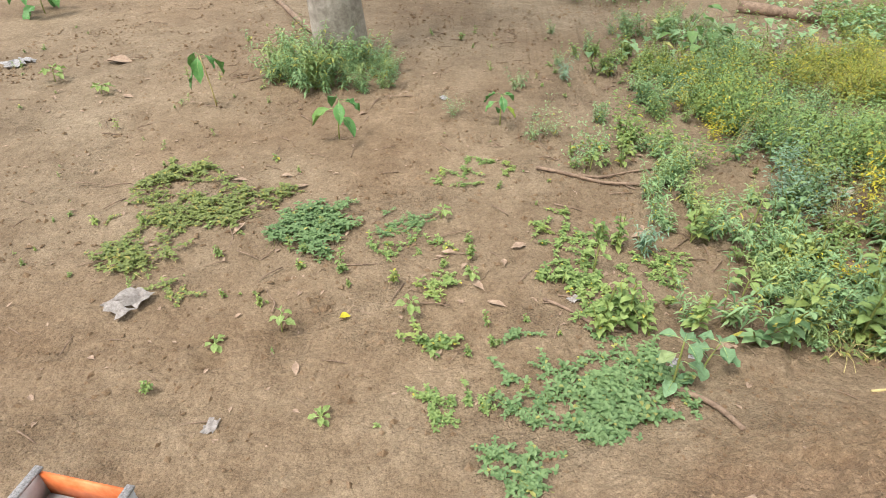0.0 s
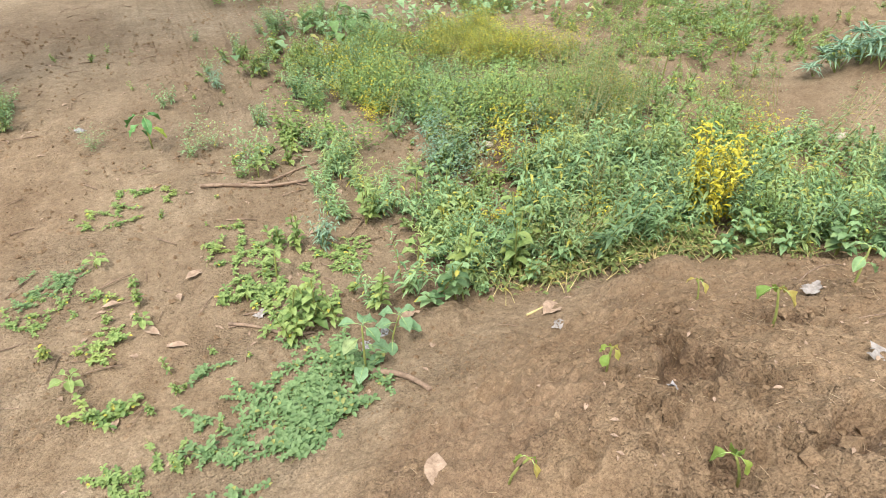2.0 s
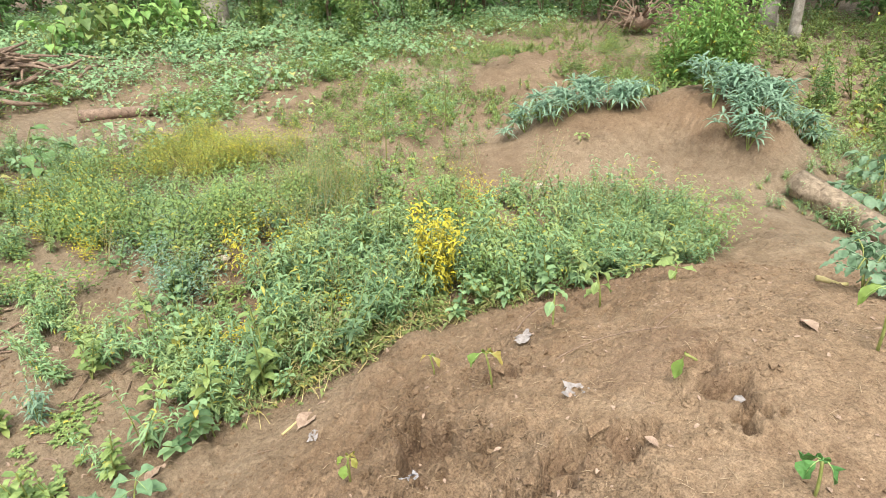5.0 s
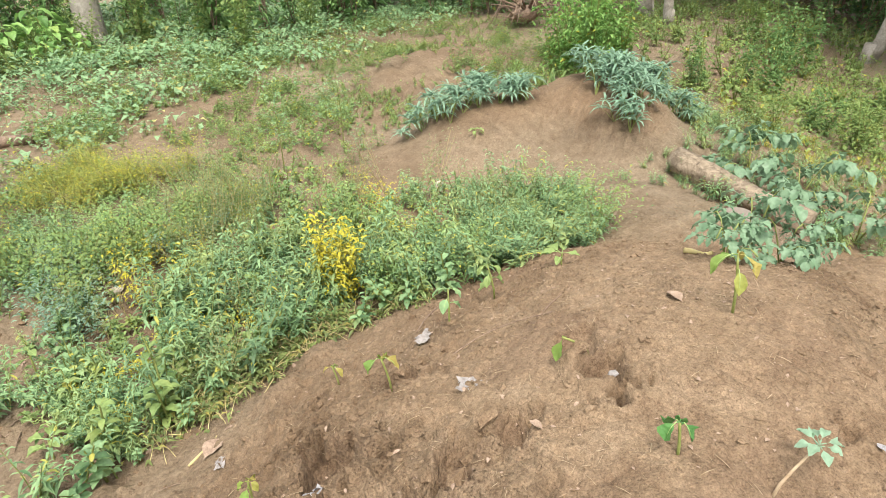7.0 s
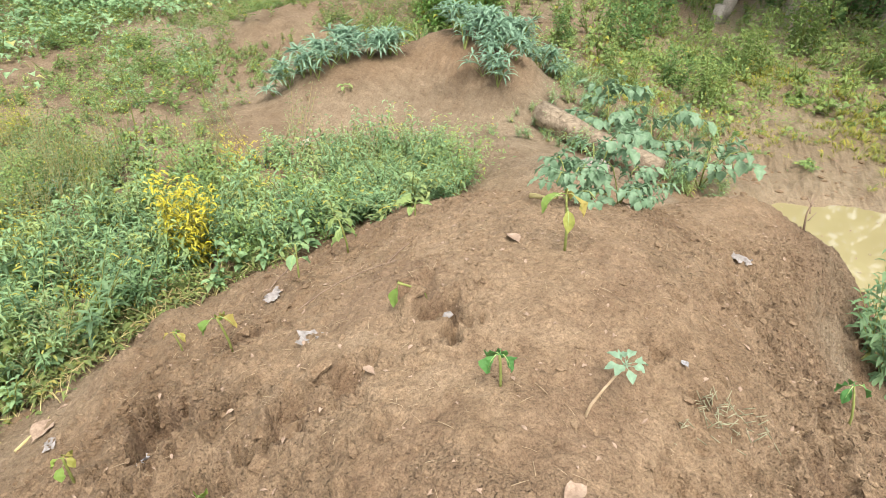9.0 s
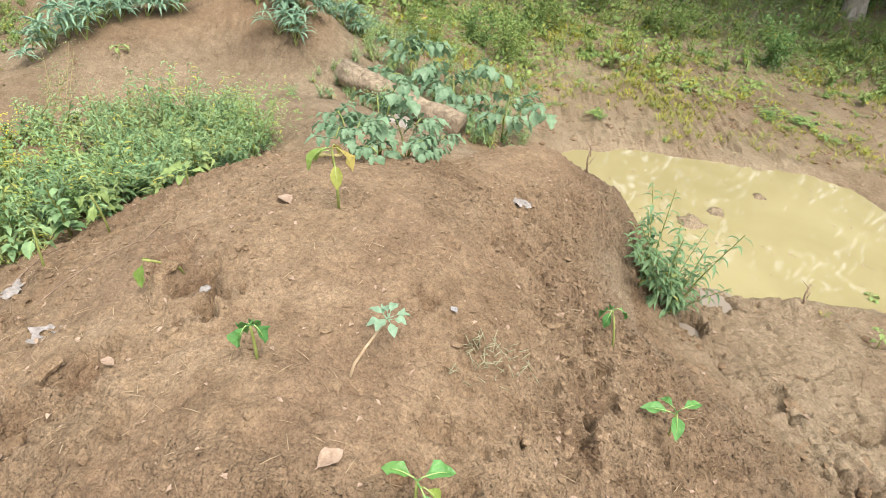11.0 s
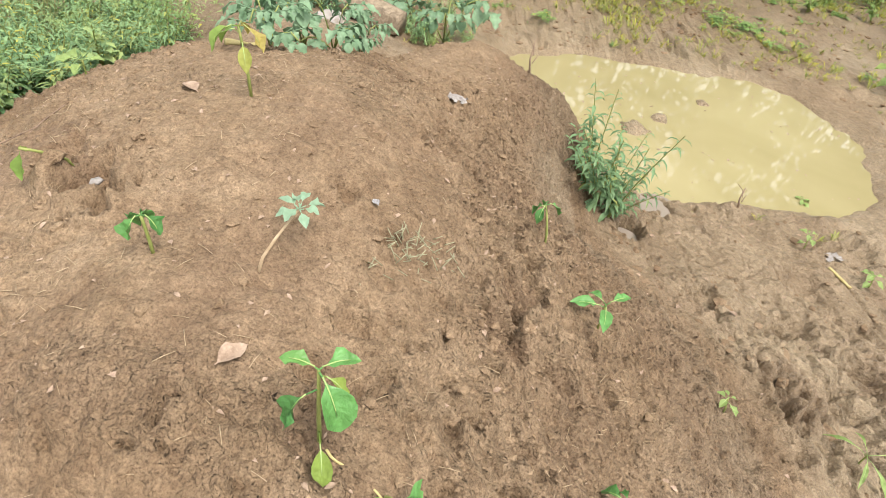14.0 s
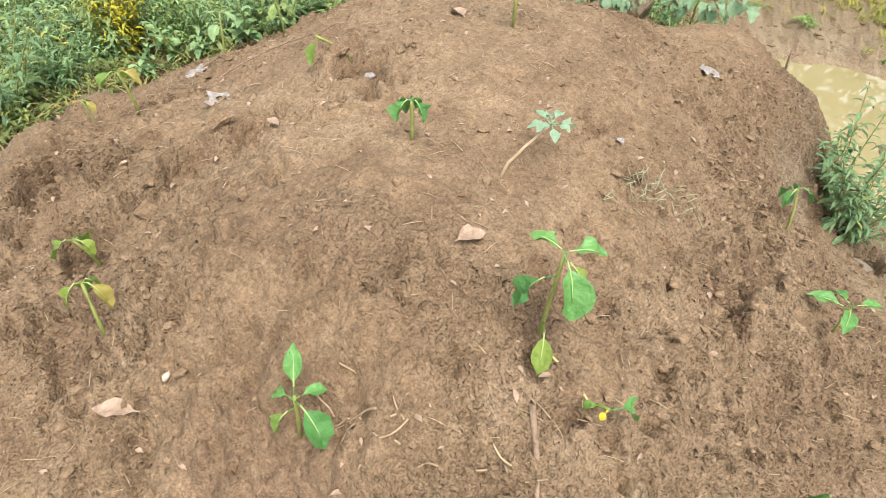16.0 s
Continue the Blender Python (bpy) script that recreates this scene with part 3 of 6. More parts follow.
def plant_leaves_and_stems(kind, seed):
    """Templates of one herb: leaf triangles and stem triangles, foot at the origin."""
    r = random.Random(seed)
    lv, st = Soup(), Soup()
    if kind in ("herb", "low_herb"):  # upright weed with whorls of narrow leaves
        low = kind == "low_herb"
        for _ in range(r.randint(4, 6)):
            ang, h, out = r.uniform(0, 6.3), r.uniform(0.17, 0.40), r.uniform(0.05, 0.20)
            pts = [(math.cos(ang) * out * t, math.sin(ang) * out * t, h * t ** 0.8) for t in (0, 0.35, 0.7, 1)]
            stalk(st, pts, 0.0032, 0.0013)
            base, way, ln = [], [], []
            count = r.randint(12, 16) if low else r.randint(20, 27)
            for i in range(count):
                t = 0.08 + 0.92 * i / count
                a = ang + i * 2.4 + r.uniform(-0.4, 0.4)
                base.append((math.cos(ang) * out * t, math.sin(ang) * out * t, h * t ** 0.8))
                way.append((math.cos(a), math.sin(a), r.uniform(-0.25, 0.6)))
                ln.append(r.uniform(0.038, 0.082) * (1.12 - 0.5 * t) * (1.25 if low else 1))
            leaves(lv, base, way, np.array(ln), np.array(ln) * r.uniform(0.22, 0.30), 0.38, rows=1 if low else 2)
    elif kind in ("fine", "far_fine"):  # feathery, many tiny leaves
        far = kind == "far_fine"
        for _ in range(r.randint(4, 5) if far else r.randint(5, 7)):
            ang, h, out = r.uniform(0, 6.3), r.uniform(0.10, 0.30), r.uniform(0.05, 0.18)
            pts = [(math.cos(ang) * out * t, math.sin(ang) * out * t, h * t) for t in (0, 0.5, 1)]
            stalk(st, pts, 0.0018, 0.0008)
            k = r.randint(15, 20) if far else r.randint(26, 36)
            t = np.array([r.uniform(0.15, 1.05) for _ in range(k)])
            spread_ = np.array([[r.gauss(0, 0.034), r.gauss(0, 0.034), r.gauss(0, 0.02)] for _ in range(k)])
            base = np.stack([math.cos(ang) * out * t, math.sin(ang) * out * t, h * t], 1) + spread_
            way = np.array([[r.gauss(0, 1), r.gauss(0, 1), r.uniform(-0.2, 0.5)] for _ in range(k)])
            leaves(lv, base, way, np.array([r.uniform(0.016, 0.034) for _ in range(k)]) * (1.35 if far else 1), 0.015 if far else 0.011, 0.2, rows=0 if far else 1)
    elif kind == "spire":  # close upright stems covered in small leaves
        for _ in range(7):
            ang, h, out = r.uniform(0, 6.3), r.uniform(0.22, 0.44), r.uniform(0.01, 0.08)
            stalk(st, [(math.cos(ang) * out * t, math.sin(ang) * out * t, h * t) for t in (0, 0.5, 1)], 0.0022, 0.0009)
            k = 44
            t = np.array([r.uniform(0.2, 1.04) for _ in range(k)])
            base = np.stack([math.cos(ang) * out * t, math.sin(ang) * out * t, h * t], 1) + np.array([[r.gauss(0, 0.020), r.gauss(0, 0.020), r.gauss(0, 0.012)] for _ in range(k)])
            way = np.array([[r.gauss(0, 1), r.gauss(0, 1), r.uniform(-0.4, 0.6)] for _ in range(k)])
            ln = np.array([r.uniform(0.016, 0.036) for _ in range(k)])
            leaves(lv, base, way, ln, ln * 0.36, 0.35)
    elif kind == "plume":  # wisps of tiny seeds on thin upright stems
        for _ in range(r.randint(3, 4)):
            ang, h, out = r.uniform(0, 6.3), r.uniform(0.26, 0.42), r.uniform(0.03, 0.13)
            stalk(st, [(math.cos(ang) * out * t, math.sin(ang) * out * t, h * t) for t in (0, 0.5, 1)], 0.0016, 0.0007)
            k = 34
            t = np.array([r.uniform(0.45, 1.04) for _ in range(k)])
            base = np.stack([math.cos(ang) * out * t, math.sin(ang) * out * t, h * t], 1) + np.array([[r.gauss(0, 0.022), r.gauss(0, 0.022), r.gauss(0, 0.012)] for _ in range(k)])
            way = np.array([[r.gauss(0, 1), r.gauss(0, 1), r.uniform(-0.2, 1.0)] for _ in range(k)])
            leaves(lv, base, way, np.array([r.uniform(0.008, 0.018) for _ in range(k)]), 0.0055, 0.2, rows=0)
    elif kind in ("broad", "far_broad"):  # pale broad-leaved weed
        for _ in range(r.randint(1, 3)):
            ang, h, out = r.uniform(0, 6.3), r.uniform(0.07, 0.19), r.uniform(0.0, 0.07)
            stalk(st, [(math.cos(ang) * out * t, math.sin(ang) * out * t, h * t) for t in (0, 0.5, 1)], 0.004, 0.002)
            base, way, ln = [], [], []
            for i in range(r.randint(10, 15) if kind == "broad" else r.randint(7, 10)):
                t = 0.2 + 0.8 * i / 14
                a = i * 2.4 + r.uniform(-0.3, 0.3)
                base.append((math.cos(ang) * out * t, math.sin(ang) * out * t, h * t))
                way.append((math.cos(a), math.sin(a), r.uniform(-0.05, 0.8)))
                ln.append(r.uniform(0.028, 0.055) * (1.15 - 0.5 * t))
            leaves(lv, base, way, np.array(ln), np.array(ln) * 0.56, 0.3, widest=0.55, rows=2 if kind == "broad" else 1)
    elif kind == "creeper":  # flat runners with little round leaves in fours
        for _ in range(r.randint(4, 6)):
            ang, reach = r.uniform(0, 6.3), r.uniform(0.04, 0.11)
            stalk(st, [(0, 0, 0.004), (math.cos(ang) * reach * 0.5, math.sin(ang) * reach * 0.5, 0.014), (math.cos(ang) * reach, math.sin(ang) * reach, 0.010)], 0.0014, 0.001)
            for j in range(r.randint(3, 5)):
                t = (j + 1) / 5
                c = np.array((math.cos(ang) * reach * t, math.sin(ang) * reach * t, r.uniform(0.006, 0.030)))
                a0 = r.uniform(0, 6.3)
                way = [(math.cos(a0 + q * 1.57), math.sin(a0 + q * 1.57), r.uniform(-0.2, 0.6)) for q in range(4)]
                leaves(lv, np.repeat(c[None], 4, 0), way, np.array([r.uniform(0.011, 0.023) for _ in range(4)]), 0.0115, 0.15, widest=0.6)
    elif kind == "trailing":  # long yellowed stems that lie over one another
        for _ in range(r.randint(3, 5)):
            ang, reach = r.uniform(0, 6.3), r.uniform(0.10, 0.24)
            bend = r.uniform(-0.7, 0.7)
            pts = [(math.cos(ang + bend * t) * reach * t, math.sin(ang + bend * t) * reach * t, 0.01 + 0.05 * math.sin(t * 2.8)) for t in (0, 0.3, 0.6, 1)]
            stalk(st, pts, 0.0028, 0.0018)
            k = r.randint(6, 9)
            base = [pts[r.randint(1, 3)] for _ in range(k)]
            way = [(r.gauss(0, 1), r.gauss(0, 1), r.uniform(-0.3, 0.5)) for _ in range(k)]
            ln = np.array([r.uniform(0.02, 0.05) for _ in range(k)])
            leaves(lv, np.array(base) + np.array([[r.gauss(0, 0.012), r.gauss(0, 0.012), 0] for _ in range(k)]), way, ln, ln * 0.33, 0.3, rows=1)
    elif kind == "star":  # shoots with long narrow leaves in a star
        for _ in range(r.randint(3, 4)):
            ang, h, out = r.uniform(0, 6.3), r.uniform(0.07, 0.17), r.uniform(0.03, 0.12)
            c = (math.cos(ang) * out, math.sin(ang) * out, h)
            stalk(st, [(0, 0, 0), (c[0] * 0.6, c[1] * 0.6, h * 0.7), c], 0.004, 0.0025)
            k = r.randint(11, 15)
            way = [(math.cos(i * 6.28 / k * 2 + r.uniform(-0.2, 0.2)), math.sin(i * 6.28 / k * 2 + r.uniform(-0.2, 0.2)), r.uniform(-0.25, 0.7)) for i in range(k)]
            ln = np.array([r.uniform(0.06, 0.115) for _ in range(k)])
            leaves(lv, np.repeat(np.array(c)[None], k, 0), way, ln, ln * 0.15, 0.28, 0.3)
    elif kind == "vine":  # heart leaves held above runners
        for _ in range(r.randint(9, 13)):
            a, d, h = r.uniform(0, 6.3), r.uniform(0.02, 0.24), r.uniform(0.03, 0.14)
            p = (math.cos(a) * d, math.sin(a) * d, h)
            if r.random() < 0.4:
                stalk(st, [(p[0] * 0.8, p[1] * 0.8, 0), p], 0.002, 0.0015)
            b = r.uniform(0, 6.3)
            ln = r.uniform(0.035, 0.065)
            leaves(lv, [p], [(math.cos(b), math.sin(b), r.uniform(-0.35, 0.45))], ln, ln * 0.8, 0.25, 0.15, 0.4, rows=1)
    elif kind == "grass":
        k = r.randint(9, 16)
        a = [r.uniform(0, 6.3) for _ in range(k)]
        ln = np.array([r.uniform(0.05, 0.13) for _ in range(k)])
        leaves(lv, [(math.cos(q) * 0.01, math.sin(q) * 0.01, 0) for q in a], [(math.cos(q) * 0.6, math.sin(q) * 0.6, 1) for q in a], ln, 0.006, 0.35, 0.2, rows=1)
        stalk(st, [(0, 0, 0), (0, 0, 0.02)], 0.004, 0.002)
    elif kind == "sapling":  # one thin stem with small feathery side sprays
        h = r.uniform(0.40, 0.55)
        stalk(st, [(0, 0, 0), (0.01, 0.0, h * 0.5), (r.uniform(-0.03, 0.03), 0.02, h)], 0.005, 0.002)
        for i in range(24):
            t = 0.3 + 0.7 * i / 23
            a, reach = i * 2.4, 0.16 * (1.15 - t) + 0.03
            k = 9
            u = np.linspace(0.2, 1, k)[:, None]
            base = np.array((0, 0, h * t)) + u * reach * np.array((math.cos(a), math.sin(a), 0.35))
            way = np.array([[math.cos(a) + r.gauss(0, 0.7), math.sin(a) + r.gauss(0, 0.7), r.uniform(-0.1, 0.5)] for _ in range(k)])
            leaves(lv, base, way, 0.034, 0.010, 0.25, rows=1)
    elif kind == "bigleaf":  # broad hand-sized leaves on long stalks
        for i in range(r.randint(6, 9)):
            a, d, h = i * 2.4 + r.uniform(-0.4, 0.4), r.uniform(0.04, 0.16), r.uniform(0.12, 0.42)
            p = (math.cos(a) * d, math.sin(a) * d, h)
            stalk(st, [(0, 0, 0), (p[0] * 0.4, p[1] * 0.4, h * 0.7), p], 0.005, 0.003)
            big_leaf(lv, p, (math.cos(a), math.sin(a), r.uniform(-0.1, 0.4)), r.uniform(0.11, 0.17), r.uniform(0.08, 0.12), r.uniform(0.3, 0.8), 0.15, "heart", 0.1, r)
    elif kind == "shrub":  # a leafy cane of a thicket, a metre or more tall
        for _ in range(4):
            ang, h, out = r.uniform(0, 6.3), r.uniform(0.8, 1.7), r.uniform(0.1, 0.5)
            stalk(st, [(math.cos(ang) * out * t ** 1.4, math.sin(ang) * out * t ** 1.4, h * t) for t in (0, 0.3, 0.65, 1)], 0.012, 0.004)
            k = 66
            t = np.array([r.uniform(0.08, 1) for _ in range(k)])
            base = np.stack([math.cos(ang) * out * t ** 1.4, math.sin(ang) * out * t ** 1.4, h * t], 1) + np.array([[r.gauss(0, 0.10), r.gauss(0, 0.10), r.gauss(0, 0.05)] for _ in range(k)])
            way = np.array([[r.gauss(0, 1), r.gauss(0, 1), r.uniform(-0.3, 0.6)] for _ in range(k)])
            ln = np.array([r.uniform(0.06, 0.13) for _ in range(k)])
            leaves(lv, base, way, ln, ln * 0.5, 0.3, rows=0)
    return lv, st


def templates(kind, count, seed):
    out = []
    for i in range(count):
        lv, st = plant_leaves_and_stems(kind, seed * 100 + i)
        out.append((lv.arrays(), st.arrays()))
    return out


def spread(name, kind, mat, stem_mat, x, y, lo, hi, seed, label, category, lean=0.2, variants=5):
    """A stand of herbs: one object of leaves with one part of stems."""
    r = np.random.RandomState(seed)
    np.random.seed(seed)
    lv, st = Soup(), Soup()
    pick = r.randint(0, variants, len(x))
    z = land(x, y)
    for i, (tl, ts) in enumerate(templates(kind, variants, seed)):
        m = pick == i
        k = int(m.sum())
        if not k:
            continue
        sc, tu = r.uniform(lo, hi, k) * (1 + 0.38 * vnoise(x[m] * 2.3, y[m] * 2.3, seed)), r.uniform(0, 6.3, k)
        state = np.random.get_state()
        scatter(lv, tl, x[m], y[m], sc, tu, lean, z=z[m])
        np.random.set_state(state)
        scatter(st, ts, x[m], y[m], sc, tu, lean, z=z[m])
    ob = stuff(name, lv, mat, label, category)
    tagged(part("stemwork", st, stem_mat, ob), kind="stuff")
    return ob


# ---------- ground and water ----------
gx = ticks(0.85, 3.7, -160, 220, 0.0105)
gy = ticks(-2.6, 1.6, -200, 200, 0.0105)
GX, GY = np.meshgrid(gx, gy)
GZ = land(GX, GY)
nx, ny = len(gx), len(gy)
idx = np.arange(nx * ny).reshape(ny, nx)
a, b, c, d = idx[:-1, :-1].ravel(), idx[:-1, 1:].ravel(), idx[1:, 1:].ravel(), idx[1:, :-1].ravel()
earth = Soup()
earth.add(np.stack([GX, GY, GZ], 2), np.concatenate([np.stack([a, b, c], 1), np.stack([a, c, d], 1)]))
ground = tagged(new("ground", earth.mesh("ground", SOIL)), "brown loamy soil with heaped mounds, trodden field and wet mud", "ground", kind="structure")
broad = shape(GX, GY)
damp = smooth(-0.22, -0.40, broad) * smooth(14, 9, np.hypot(GX - 3, GY + 2)) * np.clip(0.85 + 0.5 * fbm(GX * 1.5, GY * 1.5, 3, 77), 0, 1)
damp = np.maximum(damp, 0.8 * smooth(0.5, 0.25, np.hypot((GX - 4.35) * 1.0, (GY - 0.30) * 1.3) + 0.15 * vnoise(GX * 6, GY * 6, 79)))
trod = smooth(0.22, 0.02, broad) * smooth(-0.2, -0.12, broad) * np.clip(0.75 + 0.9 * fbm(GX * 0.8, GY * 0.8, 3, 78), 0, 1)
moist_and_pit_shade = smooth(0.12, 0.5, fbm(GX * 2.3, GY * 2.3, 4, 171)) * smooth(0.0, 0.2, broad) * 0.75
moist_and_pit_shade = np.maximum(moist_and_pit_shade, 0.8 * smooth(0.02, 0.35, -(GY + 0.55) + 0.12 * vnoise(GX * 4, GY * 4, 172)) * smooth(-0.3, 0.1, broad) * np.clip(0.45 + fbm(GX * 4, GY * 4, 3, 173), 0, 1))
# the mound's pits: their inner shade painted in together with reddish damp earth
for px, py, pr, _ in PITS[:16]:
    moist_and_pit_shade = np.maximum(moist_and_pit_shade, 0.85 * smooth(1.5, 0.6, np.hypot(GX - px, GY - py) / pr * (1 + 0.3 * vnoise(GX * 15, GY * 15, 174))))
moist_and_pit_shade = np.maximum(moist_and_pit_shade, 0.45 * smooth(0.1, 0.4, fbm(GX * 3.1, GY * 3.1, 4, 177)) * smooth(-0.25, -0.4, broad) * smooth(0.0, -0.15, pool(GX, GY)))
moist_and_pit_shade = np.maximum(moist_and_pit_shade, 0.6 * smooth(0.13, 0.03, np.hypot(GX - 2.38, GY + 0.12)))
crumbly = np.clip(0.33 + 0.50 * smooth(-0.32, -0.62, GY + 0.1 * (GX - 1.5) + 0.10 * vnoise(GX * 5, GY * 5, 176)) + 0.45 * smooth(0.10, 0.40, fbm(GX * 3.2, GY * 3.2, 3, 175)), 0, 0.8) * (1 - 0.35 * smooth(-0.2, -0.4, broad)) + 0.10
for label, values in (("crumbly", crumbly), ("damp", damp), ("trodden", trod), ("moist_and_pit_shade", moist_and_pit_shade)):
    ground.data.attributes.new(label, 'FLOAT', 'POINT').data.foreach_set("value", values.astype(np.float32).ravel())


def water_sheet(name, x, y, rx, ry, z, label, mat=MUDDY):
    s = Soup()
    k = 48
    ring = [(rx * math.cos(6.2832 * i / k), ry * math.sin(6.2832 * i / k), 0) for i in range(k)]
    s.add([(0, 0, 0)] + ring, [(0, 1 + i, 1 + (i + 1) % k) for i in range(k)])
    ob = new(name, s.mesh(name, mat))
    ob.location = (x, y, z)
    return tagged(ob, label, "puddle", kind="structure")


water_sheet("water_pool", 4.75, -1.98, 1.12, 1.58, WATER, "opaque yellow-brown muddy pool water")


# ---------- stands of weeds ----------
BELT = [(1.42, 1.85), (1.70, 1.68), (2.36, 1.55), (2.62, 1.30), (2.90, 1.02), (3.40, 0.74), (3.95, 0.80), (4.3, 1.2), (4.15, 2.0), (3.6, 2.8), (2.9, 3.8), (2.2, 4.4), (1.55, 4.4), (1.75, 3.3), (1.72, 2.4)]
CORE = [(1.75, 1.80), (2.36, 1.62), (2.62, 1.40), (2.95, 1.25), (3.1, 1.7), (2.9, 2.3), (2.5, 2.7), (2.0, 2.6), (1.85, 2.2)]


def bare(x, y):
    """Where the left field stays open earth."""
    return smooth(0.0, 0.25, fbm(x * 0.9, y * 0.9, 3, 101))


def off_mounds(x, y):
    s = shape(x, y)
    return ((s < 0.06) & (s > -0.2)).astype(float)


def blobs(list_, x, y):
    k = np.zeros(np.shape(x))
    for bx, by, rx, ry in list_:
        q = np.hypot((x - bx) / rx, (y - by) / ry) + 0.22 * vnoise(x * 8, y * 8, 55)
        k = np.maximum(k, smooth(1.15, 0.75, q))
    return k


OPEN = [(4.75, 5.35, 0.75, 0.28), (3.72, 5.02, 0.35, 0.22), (3.72, 4.14, 0.30, 0.24), (4.35, 3.36, 0.50, 0.22), (1.66, 2.85, 0.16, 0.34), (3.52, 2.09, 0.24, 0.16), (3.36, 1.36, 0.20, 0.13), (2.60, 1.53, 0.13, 0.12), (3.05, 1.95, 0.16, 0.10), (3.75, 1.15, 0.10, 0.16), (2.35, 2.75, 0.20, 0.14), (1.95, 2.30, 0.14, 0.12), (2.62, 2.15, 0.12, 0.10), (2.2, 1.95, 0.09, 0.08), (3.75, 1.75, 0.16, 0.12), (1.9, 3.1, 0.12, 0.2), (3.3, 2.6, 0.25, 0.12),
        (1.60, 3.55, 0.24, 0.34), (1.25, 4.40, 0.40, 0.40), (2.9, 3.3, 0.22, 0.12), (2.15, 3.15, 0.14, 0.10), (2.5, 4.35, 0.20, 0.12), (4.0, 2.55, 0.30, 0.20), (7.2, 4.0, 1.1, 0.5), (3.0, 6.5, 1.6, 0.5), (1.3, 5.8, 1.3, 0.9), (2.6, 5.7, 0.9, 0.5), (5.6, 4.7, 0.5, 0.2), (6.3, 5.6, 0.7, 0.2)]


def grown(x, y):
    """1 where weeds may stand, near 0 on the open patches of earth."""
    return 1 - 0.93 * blobs(OPEN, x, y)


x, y = spots(1500, 1.4, 4.3, 0.8, 4.5, lambda x, y: inside(CORE, x, y) * (0.25 + 0.75 * smooth(-0.35, 0.1, fbm(x * 2.5, y * 2.5, 2, 30))) * 0.75 * grown(x, y), 1)
spread("tall_weeds", "herb", WEED, STEM, x, y, 0.70, 1.15, 1, "dense stand of upright grey-green narrow-leaved weeds", "weeds", 0.25, 7)
x, y = spots(800, 1.4, 4.3, 0.8, 4.5, lambda x, y: inside(BELT, x, y) * smooth(0.0, 0.3, fbm(x * 2.1 + 5, y * 2.1, 2, 31)) * (0.35 + 0.65 * inside(CORE, x, y)) * 0.5 * grown(x, y), 125)
spread("dark_weeds", "herb", WILLOW, STEM, x, y, 0.55, 1.05, 125, "darker green narrow-leaved weeds in the stand", "weeds", 0.3, 6)
x, y = spots(1500, 1.4, 4.4, 0.7, 4.5, lambda x, y: inside(BELT, x, y) * ~inside(CORE, x, y) * smooth(-0.25, 0.25, fbm(x * 2, y * 2, 2, 32)) * 0.5 * grown(x, y), 2)
spread("low_weeds", "herb", WEED, STEM, x, y, 0.30, 0.70, 2, "low grey-green weeds fading out over the earth", "weeds", 0.4, 6)
x, y = spots(1500, 1.4, 4.3, 0.8, 4.5, lambda x, y: inside(BELT, x, y) * (0.25 + 0.75 * smooth(1.6, 2.6, y)) * smooth(-0.1, 0.3, fbm(x * 1.6, y * 1.6, 2, 33)) * 0.65 * grown(x, y), 3)
spread("feathery_weeds", "fine", YELLOWWEED, STEM, x, y, 0.7, 1.2, 3, "feathery yellow-green weeds mixed through the stand", "weeds", 0.3, 6)
x, y = spots(600, 1.4, 3.2, 2.6, 4.6, lambda x, y: blobs([(2.15, 3.55, 0.35, 0.40), (1.95, 2.75, 0.20, 0.25), (2.75, 2.95, 0.25, 0.22), (1.75, 4.1, 0.25, 0.2)], x, y) * 0.32, 122)
spread("bluish_weeds", "fine", BLUEWEED, STEM, x, y, 0.6, 1.0, 122, "dusty blue-green feathery weeds in clumps", "weeds", 0.3, 6)
x, y = spots(1300, 1.5, 4.2, 0.8, 4.2, lambda x, y: inside(BELT, x, y) * 0.5 * grown(x, y), 4)
spread("undergrowth", "broad", WEED, STEM, x, y, 0.5, 1.3, 4, "pale green undergrowth between the weed stems", "weeds", 0.3, 6)
x, y = spots(1500, 1.7, 4.3, 1.3, 3.4, lambda x, y: inside(BELT, x, y) * smooth(-0.05, 0.25, fbm(x * 2.2, y * 2.2, 2, 133)) * 0.22 * grown(x, y), 123)
spread("seed_wisps", "plume", HAZE, DRYSTEM, x, y, 0.75, 1.15, 123, "thin brownish seed wisps standing over the weeds", "weeds", 0.3, 6)
x, y = spots(1400, 2.2, 3.9, 3.5, 5.2, lambda x, y: blobs([(2.98, 4.45, 0.42, 0.55), (2.45, 4.75, 0.25, 0.16), (1.95, 4.45, 0.22, 0.12), (3.45, 4.0, 0.20, 0.12)], x, y) * 0.26, 124)
spread("amber_weeds", "fine", AMBER, DRYSTEM, x, y, 0.55, 1.0, 124, "patch of feathery weeds turned yellow-brown", "weeds", 0.3, 6)


DARKPATCH = [(0.72, 1.55, 0.27, 0.26), (0.58, 1.16, 0.20, 0.18), (0.66, 1.33, 0.22, 0.17), (0.92, 1.42, 0.15, 0.14), (-0.20, 2.60, 0.30, 0.15), (-0.45, 2.42, 0.20, 0.10)]
